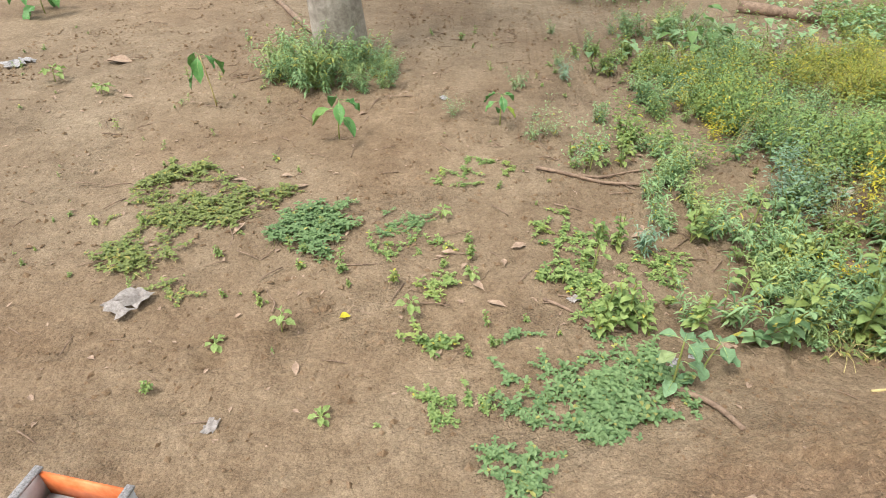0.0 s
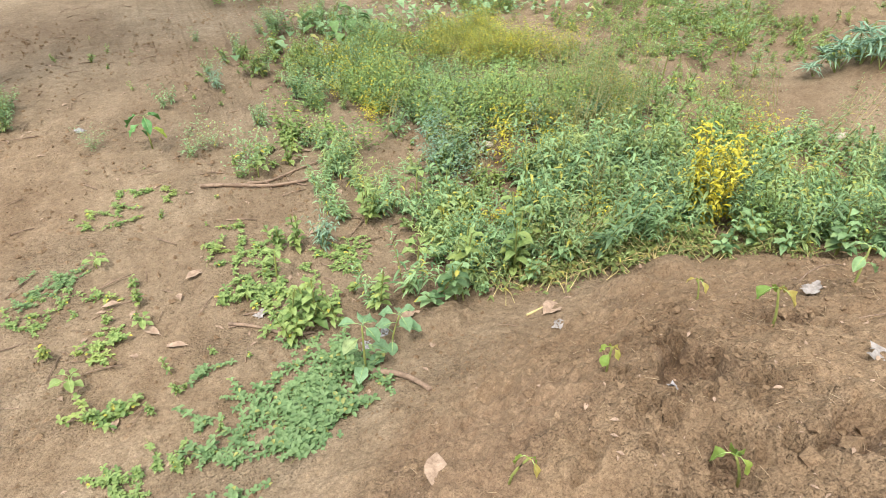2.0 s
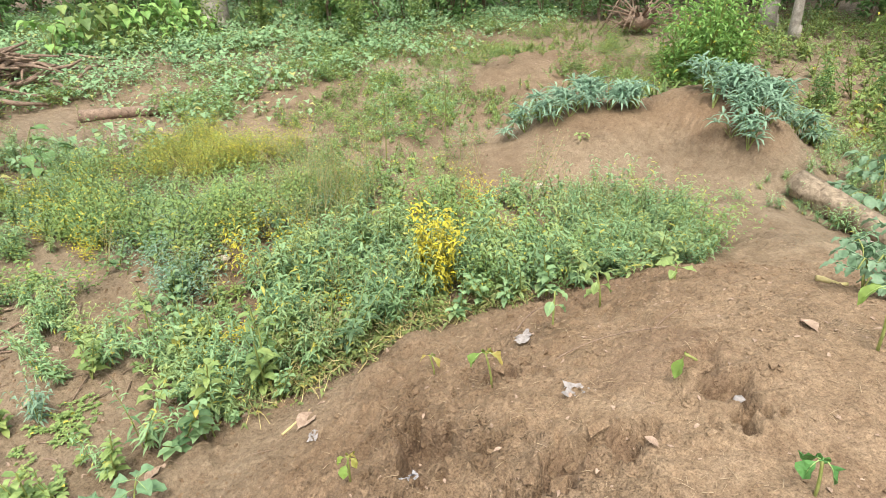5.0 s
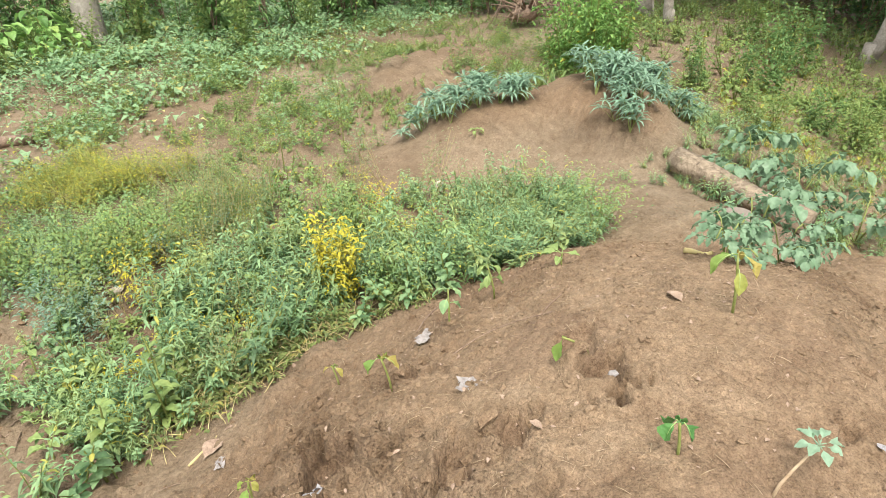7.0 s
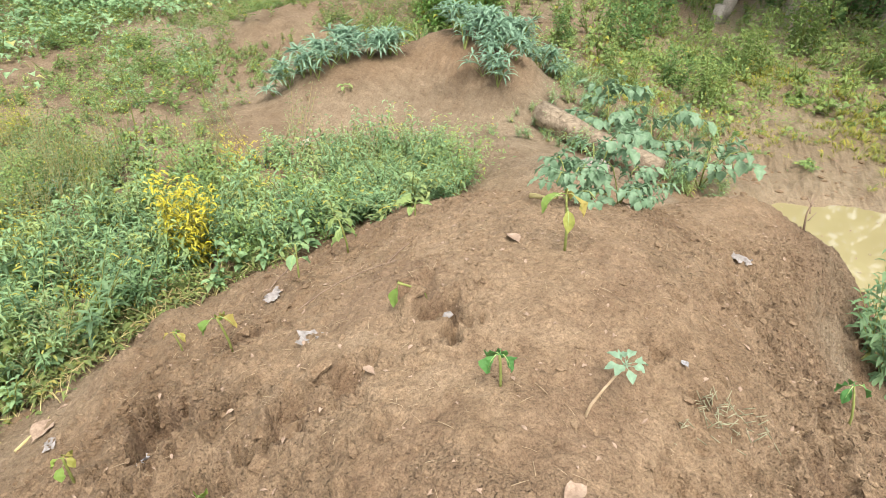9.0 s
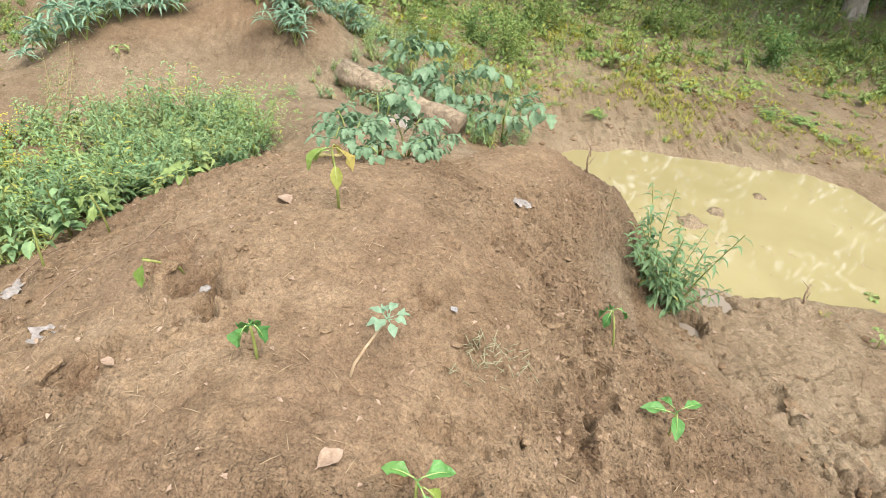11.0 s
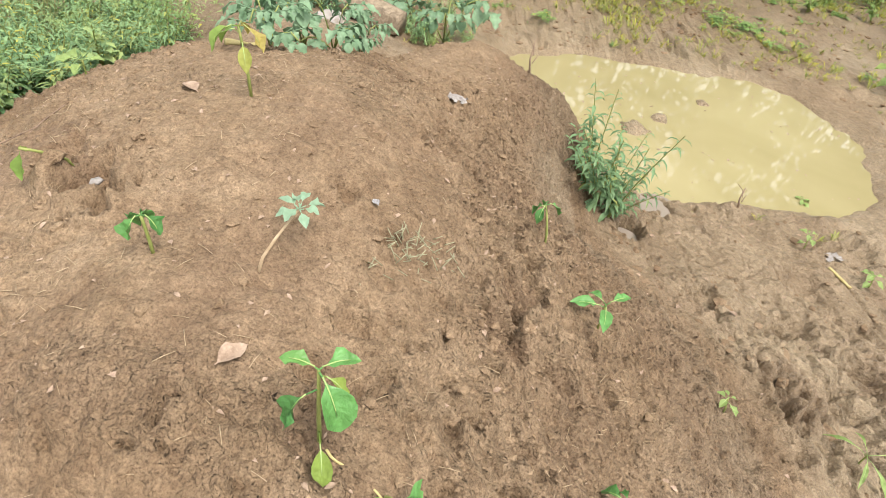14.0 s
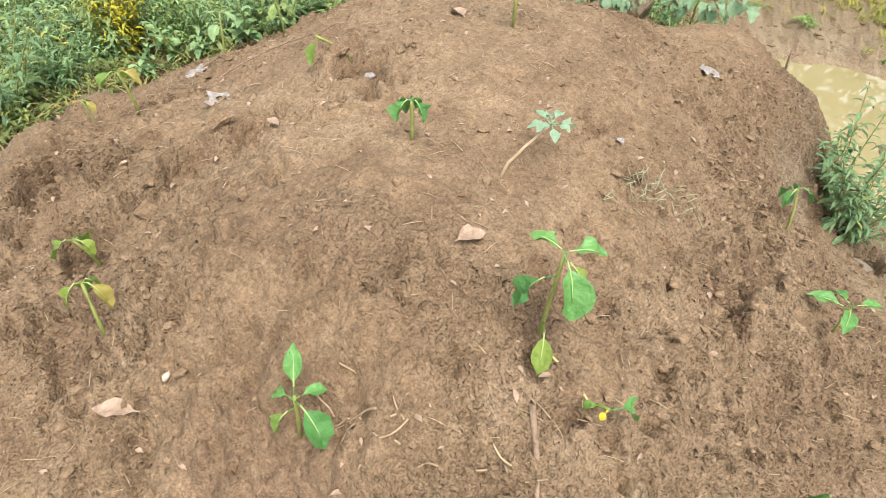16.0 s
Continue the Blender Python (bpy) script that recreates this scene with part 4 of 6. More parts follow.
PALEPATCH = [(0.18, 1.69, 0.13, 0.12), (0.29, 1.42, 0.14, 0.13), (0.00, 1.55, 0.08, 0.06), (0.14, 1.66, 0.14, 0.16), (0.30, 1.47, 0.13, 0.13), (0.82, 2.42, 0.16, 0.25), (0.90, 2.04, 0.20, 0.18), (0.05, 2.36, 0.18, 0.14), (0.31, 3.05, 0.26, 0.16),
             (0.15, 2.10, 0.14, 0.1), (0.62, 2.15, 0.05, 0.05), (1.14, 2.22, 0.16, 0.16)]
OLIVEPATCH = [(-1.15, 2.50, 0.32, 0.33), (-1.15, 2.95, 0.25, 0.14), (-0.75, 2.75, 0.22, 0.12), (-0.84, 2.0, 0.14, 0.08)]
x, y = spots(5200, -1.6, 1.2, 0.9, 3.4, lambda x, y: blobs(DARKPATCH, x, y) * (0.06 + 0.60 * smooth(-0.15, 0.3, fbm(x * 6, y * 6, 2, 62))), 5)
spread("creeping_weeds", "creeper", CREEPER, STEM, x, y, 0.7, 1.2, 5, "mat of blue-green creeping weeds on bare earth", "weeds", 0.2, 6)
x, y = spots(5200, -1.6, 1.4, 0.9, 3.4, lambda x, y: blobs(PALEPATCH, x, y) * (0.06 + 0.36 * smooth(-0.25, 0.25, fbm(x * 5, y * 5, 2, 63))), 6)
spread("pale_creeping_weeds", "creeper", LIGHTWEED, STEM, x, y, 0.65, 1.15, 6, "loose patches of yellow-green creeping weeds", "weeds", 0.2, 6)
x, y = spots(5200, -1.6, 1.4, 0.9, 3.4, lambda x, y: blobs(OLIVEPATCH, x, y) * (0.04 + 0.3 * smooth(-0.2, 0.3, fbm(x * 5, y * 5, 2, 64))), 7)
spread("olive_creeping_weeds", "creeper", OLIVE, DRYSTEM, x, y, 0.8, 1.3, 7, "thin olive creeping weeds over damp earth", "weeds", 0.2, 6)
x, y = spots(3600, -3.5, 3.0, 1.2, 6, lambda x, y: off_mounds(x, y) * 0.10 * (0.3 + bare(x, y)), 8)
spread("scattered_sprouts", "broad", LIGHTWEED, STEM, x, y, 0.16, 0.6, 8, "single small sprouts dotted over the trodden earth", "weeds", 0.3, 6)
x, y = spots(1500, 0.9, 2.4, 1.75, 6, lambda x, y: off_mounds(x, y) * smooth(0.2, 1.3, x + 0.2 * (y - 3)) * smooth(-0.1, 0.35, fbm(x * 1.8, y * 1.8, 2, 44)) * 0.4, 9)
spread("clumped_weeds", "herb", WEED, STEM, x, y, 0.35, 0.65, 9, "small clumps of grey-green weeds on open earth", "weeds", 0.4, 6)
x, y = spots(1000, 0.8, 2.2, 1.75, 5, lambda x, y: off_mounds(x, y) * smooth(0.6, 1.2, x) * smooth(0.0, 0.35, fbm(x * 2.1, y * 2.1, 2, 45)) * 0.5, 10)
spread("broad_weeds", "broad", LIGHTWEED, STEM, x, y, 0.7, 1.3, 10, "pale broad-leaved weeds rooted in dry earth", "weeds", 0.3, 6)
x, y = spots(160, 1.5, 4.2, 1.3, 4.4, lambda x, y: inside(BELT, x, y) * smooth(0.05, 0.3, fbm(x * 2.2, y * 2.2, 2, 68)), 120)
spread("yellowed_weeds", "fine", GOLD, STEM, x, y, 0.5, 0.95, 120, "yellowed feathery weeds dotted through the stand", "weeds", 0.3, 5)
x, y = spots(500, 1.4, 4.2, 1.2, 4.4, lambda x, y: inside(BELT, x, y) * smooth(-0.1, 0.3, fbm(x * 1.8, y * 1.8, 2, 69)) * 0.6, 121)
spread("leafy_weeds", "broad", LIGHTWEED, STEM, x, y, 1.0, 1.6, 121, "taller grey-green broad-leaved weeds rising from the stand", "weeds", 0.3, 6)
# round the foot of the pale trunk
x, y = spots(420, -1.5, 0.1, 4.0, 5.2, lambda x, y: smooth(1.0, 0.6, np.hypot((x + 0.65) / 0.62, (y - 4.45) / 0.42)) * 0.6, 11)
spread("trunk_weeds", "herb", WEED, STEM, x, y, 0.5, 0.9, 11, "grey-green weeds crowding the foot of a trunk", "weeds", 0.4, 6)
# field beyond the belt
x, y = spots(9000, 1.2, 10, 2.6, 12, lambda x, y: off_mounds(x, y) * (1 - inside(BELT, x, y)) * smooth(2.4, 4.0, y + 0.12 * x) * smooth(-0.12, 0.16, fbm(x * 1.1, y * 1.1, 3, 46)) * grown(x, y) * 0.40, 12)
spread("field_weeds", "far_fine", YELLOWWEED, STEM, x, y, 0.45, 0.85, 12, "sparse yellow-green weeds over the far field", "weeds", 0.8, 6)
x, y = spots(9500, 1.5, 14, 4.4, 14, lambda x, y: smooth(4.4, 5.9, y - 0.10 * x + 0.5 * vnoise(x, y, 47)) * grown(x, y) * 0.62, 13)
spread("field_vines", "vine", VINE, STEM, x, y, 0.9, 1.5, 13, "carpet of heart-leaved vines over the far field", "vines", 0.3, 6)
x, y = spots(5000, 4.3, 12, 2.4, 7, lambda x, y: off_mounds(x, y) * smooth(-0.1, 0.2, fbm(x * 0.9, y * 0.9, 3, 48)) * 0.5 * grown(x, y), 14)
spread("mixed_field_weeds", "far_broad", LIGHTWEED, STEM, x, y, 0.4, 0.85, 14, "mixed low green weeds behind the mounds", "weeds", 0.8, 6)
x, y = spots(6500, 2.6, 8.0, 2.3, 7.0, lambda x, y: off_mounds(x, y) * (1 - inside(BELT, x, y)) * smooth(-0.12, 0.12, fbm(x * 1.1, y * 1.1, 3, 148)) * 0.45 * grown(x, y), 114)
spread("patchy_field_weeds", "far_broad", YELLOWWEED, STEM, x, y, 0.5, 0.95, 114, "patches of yellow-green weeds on the middle field", "weeds", 0.7, 6)
# the low side beyond the pool
x, y = spots(8500, 5.2, 14, -7, 3.2, lambda x, y: (shape(x, y) < -0.08) * smooth(6.2, 7.9, x + 0.12 * y + 0.6 * vnoise(x * 1.2, y * 1.2, 49)) * smooth(-0.3, 0.15, fbm(x * 0.7, y * 0.7, 3, 50)) * (pool(x, y) < -0.25) * 0.62, 15)
spread("wetland_weeds", "vine", LIGHTWEED, STEM, x, y, 0.5, 1.1, 15, "light green weeds on the low wet ground", "weeds", 0.4, 7)
x, y = spots(2200, 6, 13, -7, 3.2, lambda x, y: (shape(x, y) < -0.08) * smooth(6.8, 8.4, x + 0.5 * vnoise(x * 1.2, y * 1.2, 149)) * 0.45, 115)
spread("wetland_herbs", "far_broad", LIGHTWEED, STEM, x, y, 1.0, 2.0, 115, "taller light green leafy weeds on wet ground", "weeds", 0.5, 7)
x, y = spots(15000, 3.6, 9.5, -6, 1.0, lambda x, y: (shape(x, y) < -0.12) * (pool(x, y) < -0.10) * (0.06 + 0.94 * smooth(5.5, 6.5, x + 0.4 * vnoise(x * 1.5, y * 1.5, 52))) * (0.12 + 0.88 * smooth(-0.1, 0.35, fbm(x * 1.6, y * 1.6, 2, 51))) * 0.85, 16)
spread("mud_grass", "grass", AMBER, DRYSTEM, x, y, 0.4, 1.0, 16, "thin short grass tufts on wet mud", "grass", 0.3, 6)
x, y = spots(4500, 5.3, 9.5, -6, 1.0, lambda x, y: (shape(x, y) < -0.12) * (pool(x, y) < -0.14) * smooth(5.6, 6.6, x) * smooth(0.0, 0.35, fbm(x * 2.4, y * 2.4, 2, 53)) * 0.42, 116)
spread("mud_creepers", "creeper", YELLOWWEED, DRYSTEM, x, y, 0.7, 1.6, 116, "yellow-green creeping weeds over wet mud", "weeds", 0.4, 6)
x, y = spots(260, 4.7, 6.6, -0.6, 1.0, lambda x, y: (shape(x, y) < 0.0) * (pool(x, y) < -0.1) * 0.6, 17)
spread("bank_weeds", "low_herb", WEED, STEM, x, y, 0.25, 0.55, 17, "low weeds along the bank beside the log", "weeds", 0.4, 6)
# thicket that closes the field
def thicket(x, y):
    far = np.hypot(x - 1, y)
    a = np.degrees(np.arctan2(y, x - 1))
    edge = np.interp(a, [-60, -30, -12, 5, 12, 20, 35, 50, 60, 75, 100, 140], [11, 11, 10.5, 11.5, 12, 11.5, 10.2, 9.6, 10.2, 11.5, 12, 13])
    ahead = 0.2 + 0.8 * smooth(-85, -65, a) * smooth(150, 125, a)
    return smooth(edge, edge + 0.8, far) * smooth(edge + 6, edge + 3.5, far) * ahead


x, y = spots(4600, -12, 20, -14, 20, lambda x, y: thicket(x, y) * 0.5 * (1 - 0.6 * blobs([(11.8, 1.5, 1.2, 1.4)], x, y)), 18)
spread("thicket", "shrub", FOREST, STICK, x, y, 0.8, 1.35, 18, "dense green shrub thicket along the field's edge", "shrubs", 0.15, 6)

FRONT = [(1.05, 1.85), (1.40, 1.70), (1.80, 1.62), (1.80, 2.4), (1.70, 3.2), (1.35, 3.3), (1.15, 2.6)]
x, y = spots(420, 1.0, 1.9, 1.5, 3.4, lambda x, y: inside(FRONT, x, y) * smooth(-0.05, 0.3, fbm(x * 3, y * 3, 2, 66)) * 0.65 * grown(x, y), 19)
spread("front_weeds", "broad", WEED, STEM, x, y, 0.6, 1.2, 19, "light green broad-leaved weeds before the taller stand", "weeds", 0.3, 6)
x, y = spots(420, 1.0, 1.9, 1.5, 3.4, lambda x, y: inside(FRONT, x, y) * smooth(-0.1, 0.3, fbm(x * 3 + 9, y * 3, 2, 67)) * 0.4 * grown(x, y), 20)
spread("front_herbs", "herb", WEED, STEM, x, y, 0.4, 0.75, 20, "grey-green narrow-leaved weeds before the taller stand", "weeds", 0.5, 6)
EDGE = [(1.55, 1.66), (2.36, 1.48), (2.70, 1.16), (2.80, 1.26), (2.5, 1.62), (1.7, 1.82)]
x, y = spots(900, 1.5, 2.9, 1.1, 1.9, lambda x, y: inside(EDGE, x, y) * 0.6, 21)
spread("trailing_stems", "trailing", OLIVE, DRYSTEM, x, y, 0.6, 1.1, 21, "yellowed trailing stems along the foot of the weeds", "weeds", 0.4, 6)
FLOP = [(2.9, 1.02), (3.40, 0.72), (3.95, 0.78), (4.3, 1.2), (3.9, 1.7), (3.2, 1.5)]
x, y = spots(420, 2.8, 4.4, 0.7, 1.8, lambda x, y: inside(FLOP, x, y) * 0.5 * grown(x, y), 22)
spread("flopped_weeds", "herb", WEED, STEM, x, y, 0.45, 0.8, 22, "collapsed grey-green weeds behind the mound", "weeds", 1.0, 6)


# ---------- litter on the earth ----------
def clod_template(seed):
    r = random.Random(seed)
    bm = bmesh.new()
    bmesh.ops.create_icosphere(bm, subdivisions=1, radius=1)
    for v in bm.verts:
        v.co *= r.uniform(0.5, 1.25)
        v.co.z *= 0.6
        v.co.x *= 1.25
    bmesh.ops.triangulate(bm, faces=bm.faces)
    bm.verts.ensure_lookup_table()
    out = np.array([v.co[:] for v in bm.verts]), np.array([[v.index for v in f.verts] for f in bm.faces])
    bm.free()
    return out


def sprinkle(name, mat, made, x, y, lo, hi, seed, label, category, sink=0.0):
    r = np.random.RandomState(seed)
    s = Soup()
    pick = r.randint(0, len(made), len(x))
    z = land(x, y)
    for i, tpl in enumerate(made):
        m = pick == i
        k = int(m.sum())
        if k:
            scatter(s, tpl, x[m], y[m], lo + (hi - lo) * r.uniform(0, 1, k) ** 2.5, r.uniform(0, 6.3, k), 0.0, sink, z[m])
    return stuff(name, s, mat, label, category, mat is not SOIL)


def on_mound(x, y):
    return smooth(0.05, 0.25, shape(x, y)) * smooth(5.5, 4.0, x)


def crumb_template(seed):
    r = random.Random(seed)
    v = np.array([(1, 0, 0), (-1, 0, 0), (0, 1, 0), (0, -1, 0), (0, 0, 0.8), (0.2, 0.1, -0.5)]) * np.array([[r.uniform(0.7, 1.3)] for _ in range(6)])
    v += np.array([[r.uniform(-0.25, 0.25) for _ in range(3)] for _ in range(6)])
    return v, np.array([(0, 2, 4), (2, 1, 4), (1, 3, 4), (3, 0, 4), (2, 0, 5), (1, 2, 5), (3, 1, 5), (0, 3, 5)])


clods = [clod_template(i) for i in range(7)]
crumbs = [crumb_template(i) for i in range(9)]
x, y = spots(60000, 0.9, 3.8, -1.7, 1.5, lambda x, y: smooth(-0.35, 0.1, shape(x, y)) * (0.07 + 0.45 * smooth(-0.30, -0.60, y) + 0.45 * smooth(0.05, 0.4, fbm(x * 3, y * 3, 2, 203)) * (y > -0.3)), 41)
sprinkle("soil_crumbs", CLOD, crumbs, x, y, 0.0018, 0.0075, 41, "fine crumbs of brown soil scattered over the mound", "soil")
x, y = spots(6500, 2.2, 8.5, -5.0, 0.3, lambda x, y: (shape(x, y) < -0.25) * (pool(x, y) < -0.03) * (0.2 + 0.8 * smooth(-0.1, 0.3, fbm(x * 1.7, y * 1.7, 2, 204))), 42)
sprinkle("mud_clods", CLOD, clods, x, y, 0.004, 0.030, 42, "lumps of wet mud round the pool", "mud", 0.002)
x, y = spots(6500, 0.9, 3.6, -1.6, 1.5, lambda x, y: on_mound(x, y) * (0.25 + 0.75 * smooth(-0.1, 0.4, fbm(x * 2.5, y * 2.5, 2, 201) + 0.5 * smooth(-0.3, -0.7, y))), 31)
sprinkle("soil_clods", CLOD, clods, x, y, 0.0025, 0.013, 31, "crumbled clods of brown soil over the mound", "soil")
x, y = spots(8000, -2.0, 5.5, -3.5, 5.0, lambda x, y: (pool(x, y) < -0.05) * 0.5, 32)
sprinkle("loose_clods", CLOD, crumbs, x, y, 0.003, 0.013, 32, "loose crumbs of soil on trodden earth and mud", "soil")

x, y = spots(9000, -3.5, 2.2, 1.0, 6.5, lambda x, y: off_mounds(x, y) * (0.15 + 0.85 * smooth(-0.1, 0.3, fbm(x * 1.8, y * 1.8, 3, 205))), 43)
sprinkle("field_clods", CLOD, crumbs, x, y, 0.004, 0.020, 43, "small clods strewn over the trodden field", "soil")
x, y = spots(30000, -3.5, 2.4, 1.0, 6.5, lambda x, y: off_mounds(x, y) * (0.1 + 0.6 * smooth(-0.1, 0.3, fbm(x * 2.4, y * 2.4, 3, 206))), 44)
sprinkle("field_crumbs", CLOD, crumbs, x, y, 0.003, 0.012, 44, "fine crumbs of soil over the trodden field", "soil")


def straw_template(seed):
    r = random.Random(seed)
    s = Soup()
    a = r.uniform(-0.3, 0.3)
    tube(s, [(-0.5, 0, 0.06), (0, 0.12 * a, 0.10), (0.5, 0.3 * a, 0.05)], 0.028, 0.018, 4)
    return s.arrays()


def flake_template(seed):
    r = random.Random(seed)
    s = Soup()
    big_leaf(s, (-0.5, 0, 0.08), (1, 0, 0.15), 1.0, r.uniform(0.3, 0.6), 0.2, 0.2, "lance", 0.12, r)
    return s.arrays()


straws, flakes = [straw_template(i) for i in range(5)], [flake_template(i) for i in range(5)]
x, y = spots(15000, 0.9, 4.5, -2.0, 1.6, lambda x, y: on_mound(x, y) * (0.25 + 0.75 * smooth(0.0, 0.4, fbm(x * 3, y * 3, 2, 211))), 33)
sprinkle("straw_litter", STRAW, straws, x, y, 0.005, 0.038, 33, "short dry straw bits strewn on the soil", "straw")
x, y = spots(5200, 0.9, 4.5, -2.0, 1.6, lambda x, y: on_mound(x, y) * 0.5, 34)
sprinkle("leaf_litter", DEADLEAF, flakes, x, y, 0.005, 0.026, 34, "dry leaf flakes strewn on the mound", "leaf litter")
x, y = spots(7000, -3.5, 3.0, 1.2, 7, lambda x, y: off_mounds(x, y) * 0.35, 35)
sprinkle("field_litter", DEADLEAF, flakes, x, y, 0.008, 0.048, 35, "dry leaf flakes on the trodden field", "leaf litter")
x, y = spots(3600, -3.5, 3.0, 1.2, 7, lambda x, y: off_mounds(x, y) * 0.35, 36)
sprinkle("field_straw", STICK, straws, x, y, 0.015, 0.14, 36, "brown stalks and twigs on the trodden field", "straw")
x, y = spots(1500, 6.5, 12, 0.2, 4.5, lambda x, y: (shape(x, y) < 0) * 0.6, 39)
sprinkle("forest_litter", DEADLEAF, flakes, x, y, 0.03, 0.10, 39, "brown leaf litter under the forest edge", "leaf litter")
x, y = spots(2600, 2.0, 9.5, -5, 0.2, lambda x, y: (shape(x, y) < -0.2) * (0.15 + 0.5 * (pool(x, y) < -0.05)), 37)
sprinkle("mud_litter", DEADLEAF, flakes, x, y, 0.012, 0.05, 37, "sodden leaf flakes on mud", "leaf litter")
x, y = spots(420, 3.7, 6.0, -3.5, -1.0, lambda x, y: (pool(x, y) > 0.08) * 0.35, 38)
r = np.random.RandomState(38)
floating = Soup()
scatter(floating, flakes[0], x, y, r.uniform(0.008, 0.03, len(x)), r.uniform(0, 6.3, len(x)), 0, -0.001, np.full(len(x), WATER))
stuff("floating_litter", floating, DEADLEAF, "small brown scraps afloat on the muddy pool", "leaf litter")


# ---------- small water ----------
water_sheet("water_hollow_1", 3.45, -1.43, 0.085, 0.09, ground_at(3.45, -1.43) + 0.035, "water standing in a footprint, pale sky reflection painted into its colour", HOLLOW)
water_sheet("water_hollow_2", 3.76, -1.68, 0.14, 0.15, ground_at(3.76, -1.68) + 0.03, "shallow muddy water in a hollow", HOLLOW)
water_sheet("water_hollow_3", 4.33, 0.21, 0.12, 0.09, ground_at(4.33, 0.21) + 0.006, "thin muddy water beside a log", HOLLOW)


# ---------- seedlings ----------
def seedling(x, y, h, leaf_count, leaf_len, label, mat=None, lean=(0, 0), droop=0.5, wide=0.52, seed=0, stem=None, turn=0.0, outline="oval", name="pepper_seedling", category="seedling"):
    r = random.Random(seed * 13 + 5)
    mat = mat or PEPPER
    top = thing(name, x, y, ground_at(x, y), label, category, "seedlings on the mound" if name == "pepper_seedling" else "")
    st = Soup()
    line = [Vector((lean[0] * t ** 1.6, lean[1] * t ** 1.6, h * t - 0.012 * (t == 0))) for t in (0, 0.3, 0.6, 0.85, 1.0)]
    tube(st, line, 0.0045 * (0.6 + h * 2.2), 0.0028, 6)
    part("stem", st, stem or STEM, top)
    for i in range(leaf_count):
        t = 1.0 if i < 3 else 1.0 - 0.16 * (i - 2)
        k = min(int(t * 4), 3)
        p = line[k].lerp(line[k + 1], t * 4 - k)
        a = turn + i * 2.4 + r.uniform(-0.3, 0.3)
        ln = leaf_len * r.uniform(0.8, 1.1) * (1.0 if i else 0.7)
        s = Soup()
        out = Vector((math.cos(a), math.sin(a), r.uniform(0.15, 0.6) - 0.5 * droop))
        root = p + Vector((math.cos(a), math.sin(a), 0.3)) * (0.18 * ln)
        leaf_with_rib(s, p, root, out, ln, wide, droop, outline, mat, top, r)
    return top


def leaf_with_rib(s, p, root, out, ln, wide, droop, outline, mat, top, r):
    tube(s, [p, root], 0.0016, 0.0013, 4)
    mid = big_leaf(s, root, out, ln, ln * wide, droop, 0.24, outline, 0.26, r)
    blade = part("leaf", s, mat, top)
    if ln > 0.04:
        rib = Soup()
        tube(rib, [q + Vector((0, 0, 0.0016)) for q in mid[:-1]], 0.0013, 0.0005, 4)
        part("midrib", rib, RIB, blade, "pale midrib")


def shaped_seedling(x, y, h, lean, blades, label, seed, name="pepper_seedling", stem=None):
    """A seedling whose blades are set one by one: height share, bearing, rise, length, width share, droop, stalk."""
    r = random.Random(seed)
    top = thing(name, x, y, ground_at(x, y), label, "seedling", "seedlings on the mound")
    line = [Vector((lean[0] * t ** 1.6, lean[1] * t ** 1.6, h * t - 0.012 * (t == 0))) for t in (0, 0.3, 0.6, 0.85, 1.0)]
    st = Soup()
    tube(st, line, 0.0036, 0.0022, 6)
    part("stem", st, stem or STEM, top)
    for t, bearing, rise, ln, wide, droop, stalk, mat in blades:
        k = min(int(t * 4), 3)
        p = line[k].lerp(line[k + 1], t * 4 - k)
        a = radians(bearing)
        s = Soup()
        out = Vector((math.cos(a), math.sin(a), rise))
        leaf_with_rib(s, p, p + out.normalized() * stalk, out, ln, wide, droop, "oval", mat, top, r)
    return top


shaped_seedling(1.52, -0.325, 0.150, (0.01, 0.0), [(1.0, 80, 0.7, 0.050, 0.55, 0.40, 0.006, PEPPER), (1.0, -70, 0.75, 0.052, 0.52, 0.42, 0.006, PEPPER), (0.97, -140, -0.15, 0.082, 0.60, 0.75, 0.010, PEPPER),
                                               (0.66, 115, -0.35, 0.072, 0.60, 0.95, 0.018, PEPPER), (0.9, -95, -0.2, 0.050, 0.5, 0.7, 0.010, WILT), (0.16, 195, 0.35, 0.062, 0.45, 0.9, 0.030, WILT)],
                "bright green pepper seedling with broad drooping leaves on the mound", 1)
shaped_seedling(1.465, -0.425, 0.035, (-0.02, -0.02), [(1.0, -60, 0.3, 0.040, 0.8, 0.8, 0.012, PEPPER), (0.9, 160, 0.1, 0.014, 0.7, 0.6, 0.006, GOLD), (0.7, 100, 0.1, 0.028, 0.5, 0.7, 0.008, WILT)],
                "low pepper shoot with a yellow bud beside a larger seedling", 2)
shaped_seedling(1.30, -0.06, 0.105, (0.0, 0.0), [(1.0, 30, 1.1, 0.060, 0.42, 0.10, 0.010, PEPPER), (0.80, -110, 0.1, 0.075, 0.52, 0.7, 0.012, PEPPER), (0.80, 90, 0.3, 0.035, 0.5, 0.6, 0.010, PEPPER), (0.62, 150, 0.0, 0.045, 0.5, 0.9, 0.012, WILT), (0.85, -40, 0.3, 0.04, 0.5, 0.3, 0.008, PEPPER)],
                "upright green pepper seedling rooted near a soil crack", 3)
seedling(1.34, 0.36, 0.10, 4, 0.060, "limp yellowing pepper seedling hanging over the soil", WILT, (0.02, 0.03), 0.95, 0.5, 4)
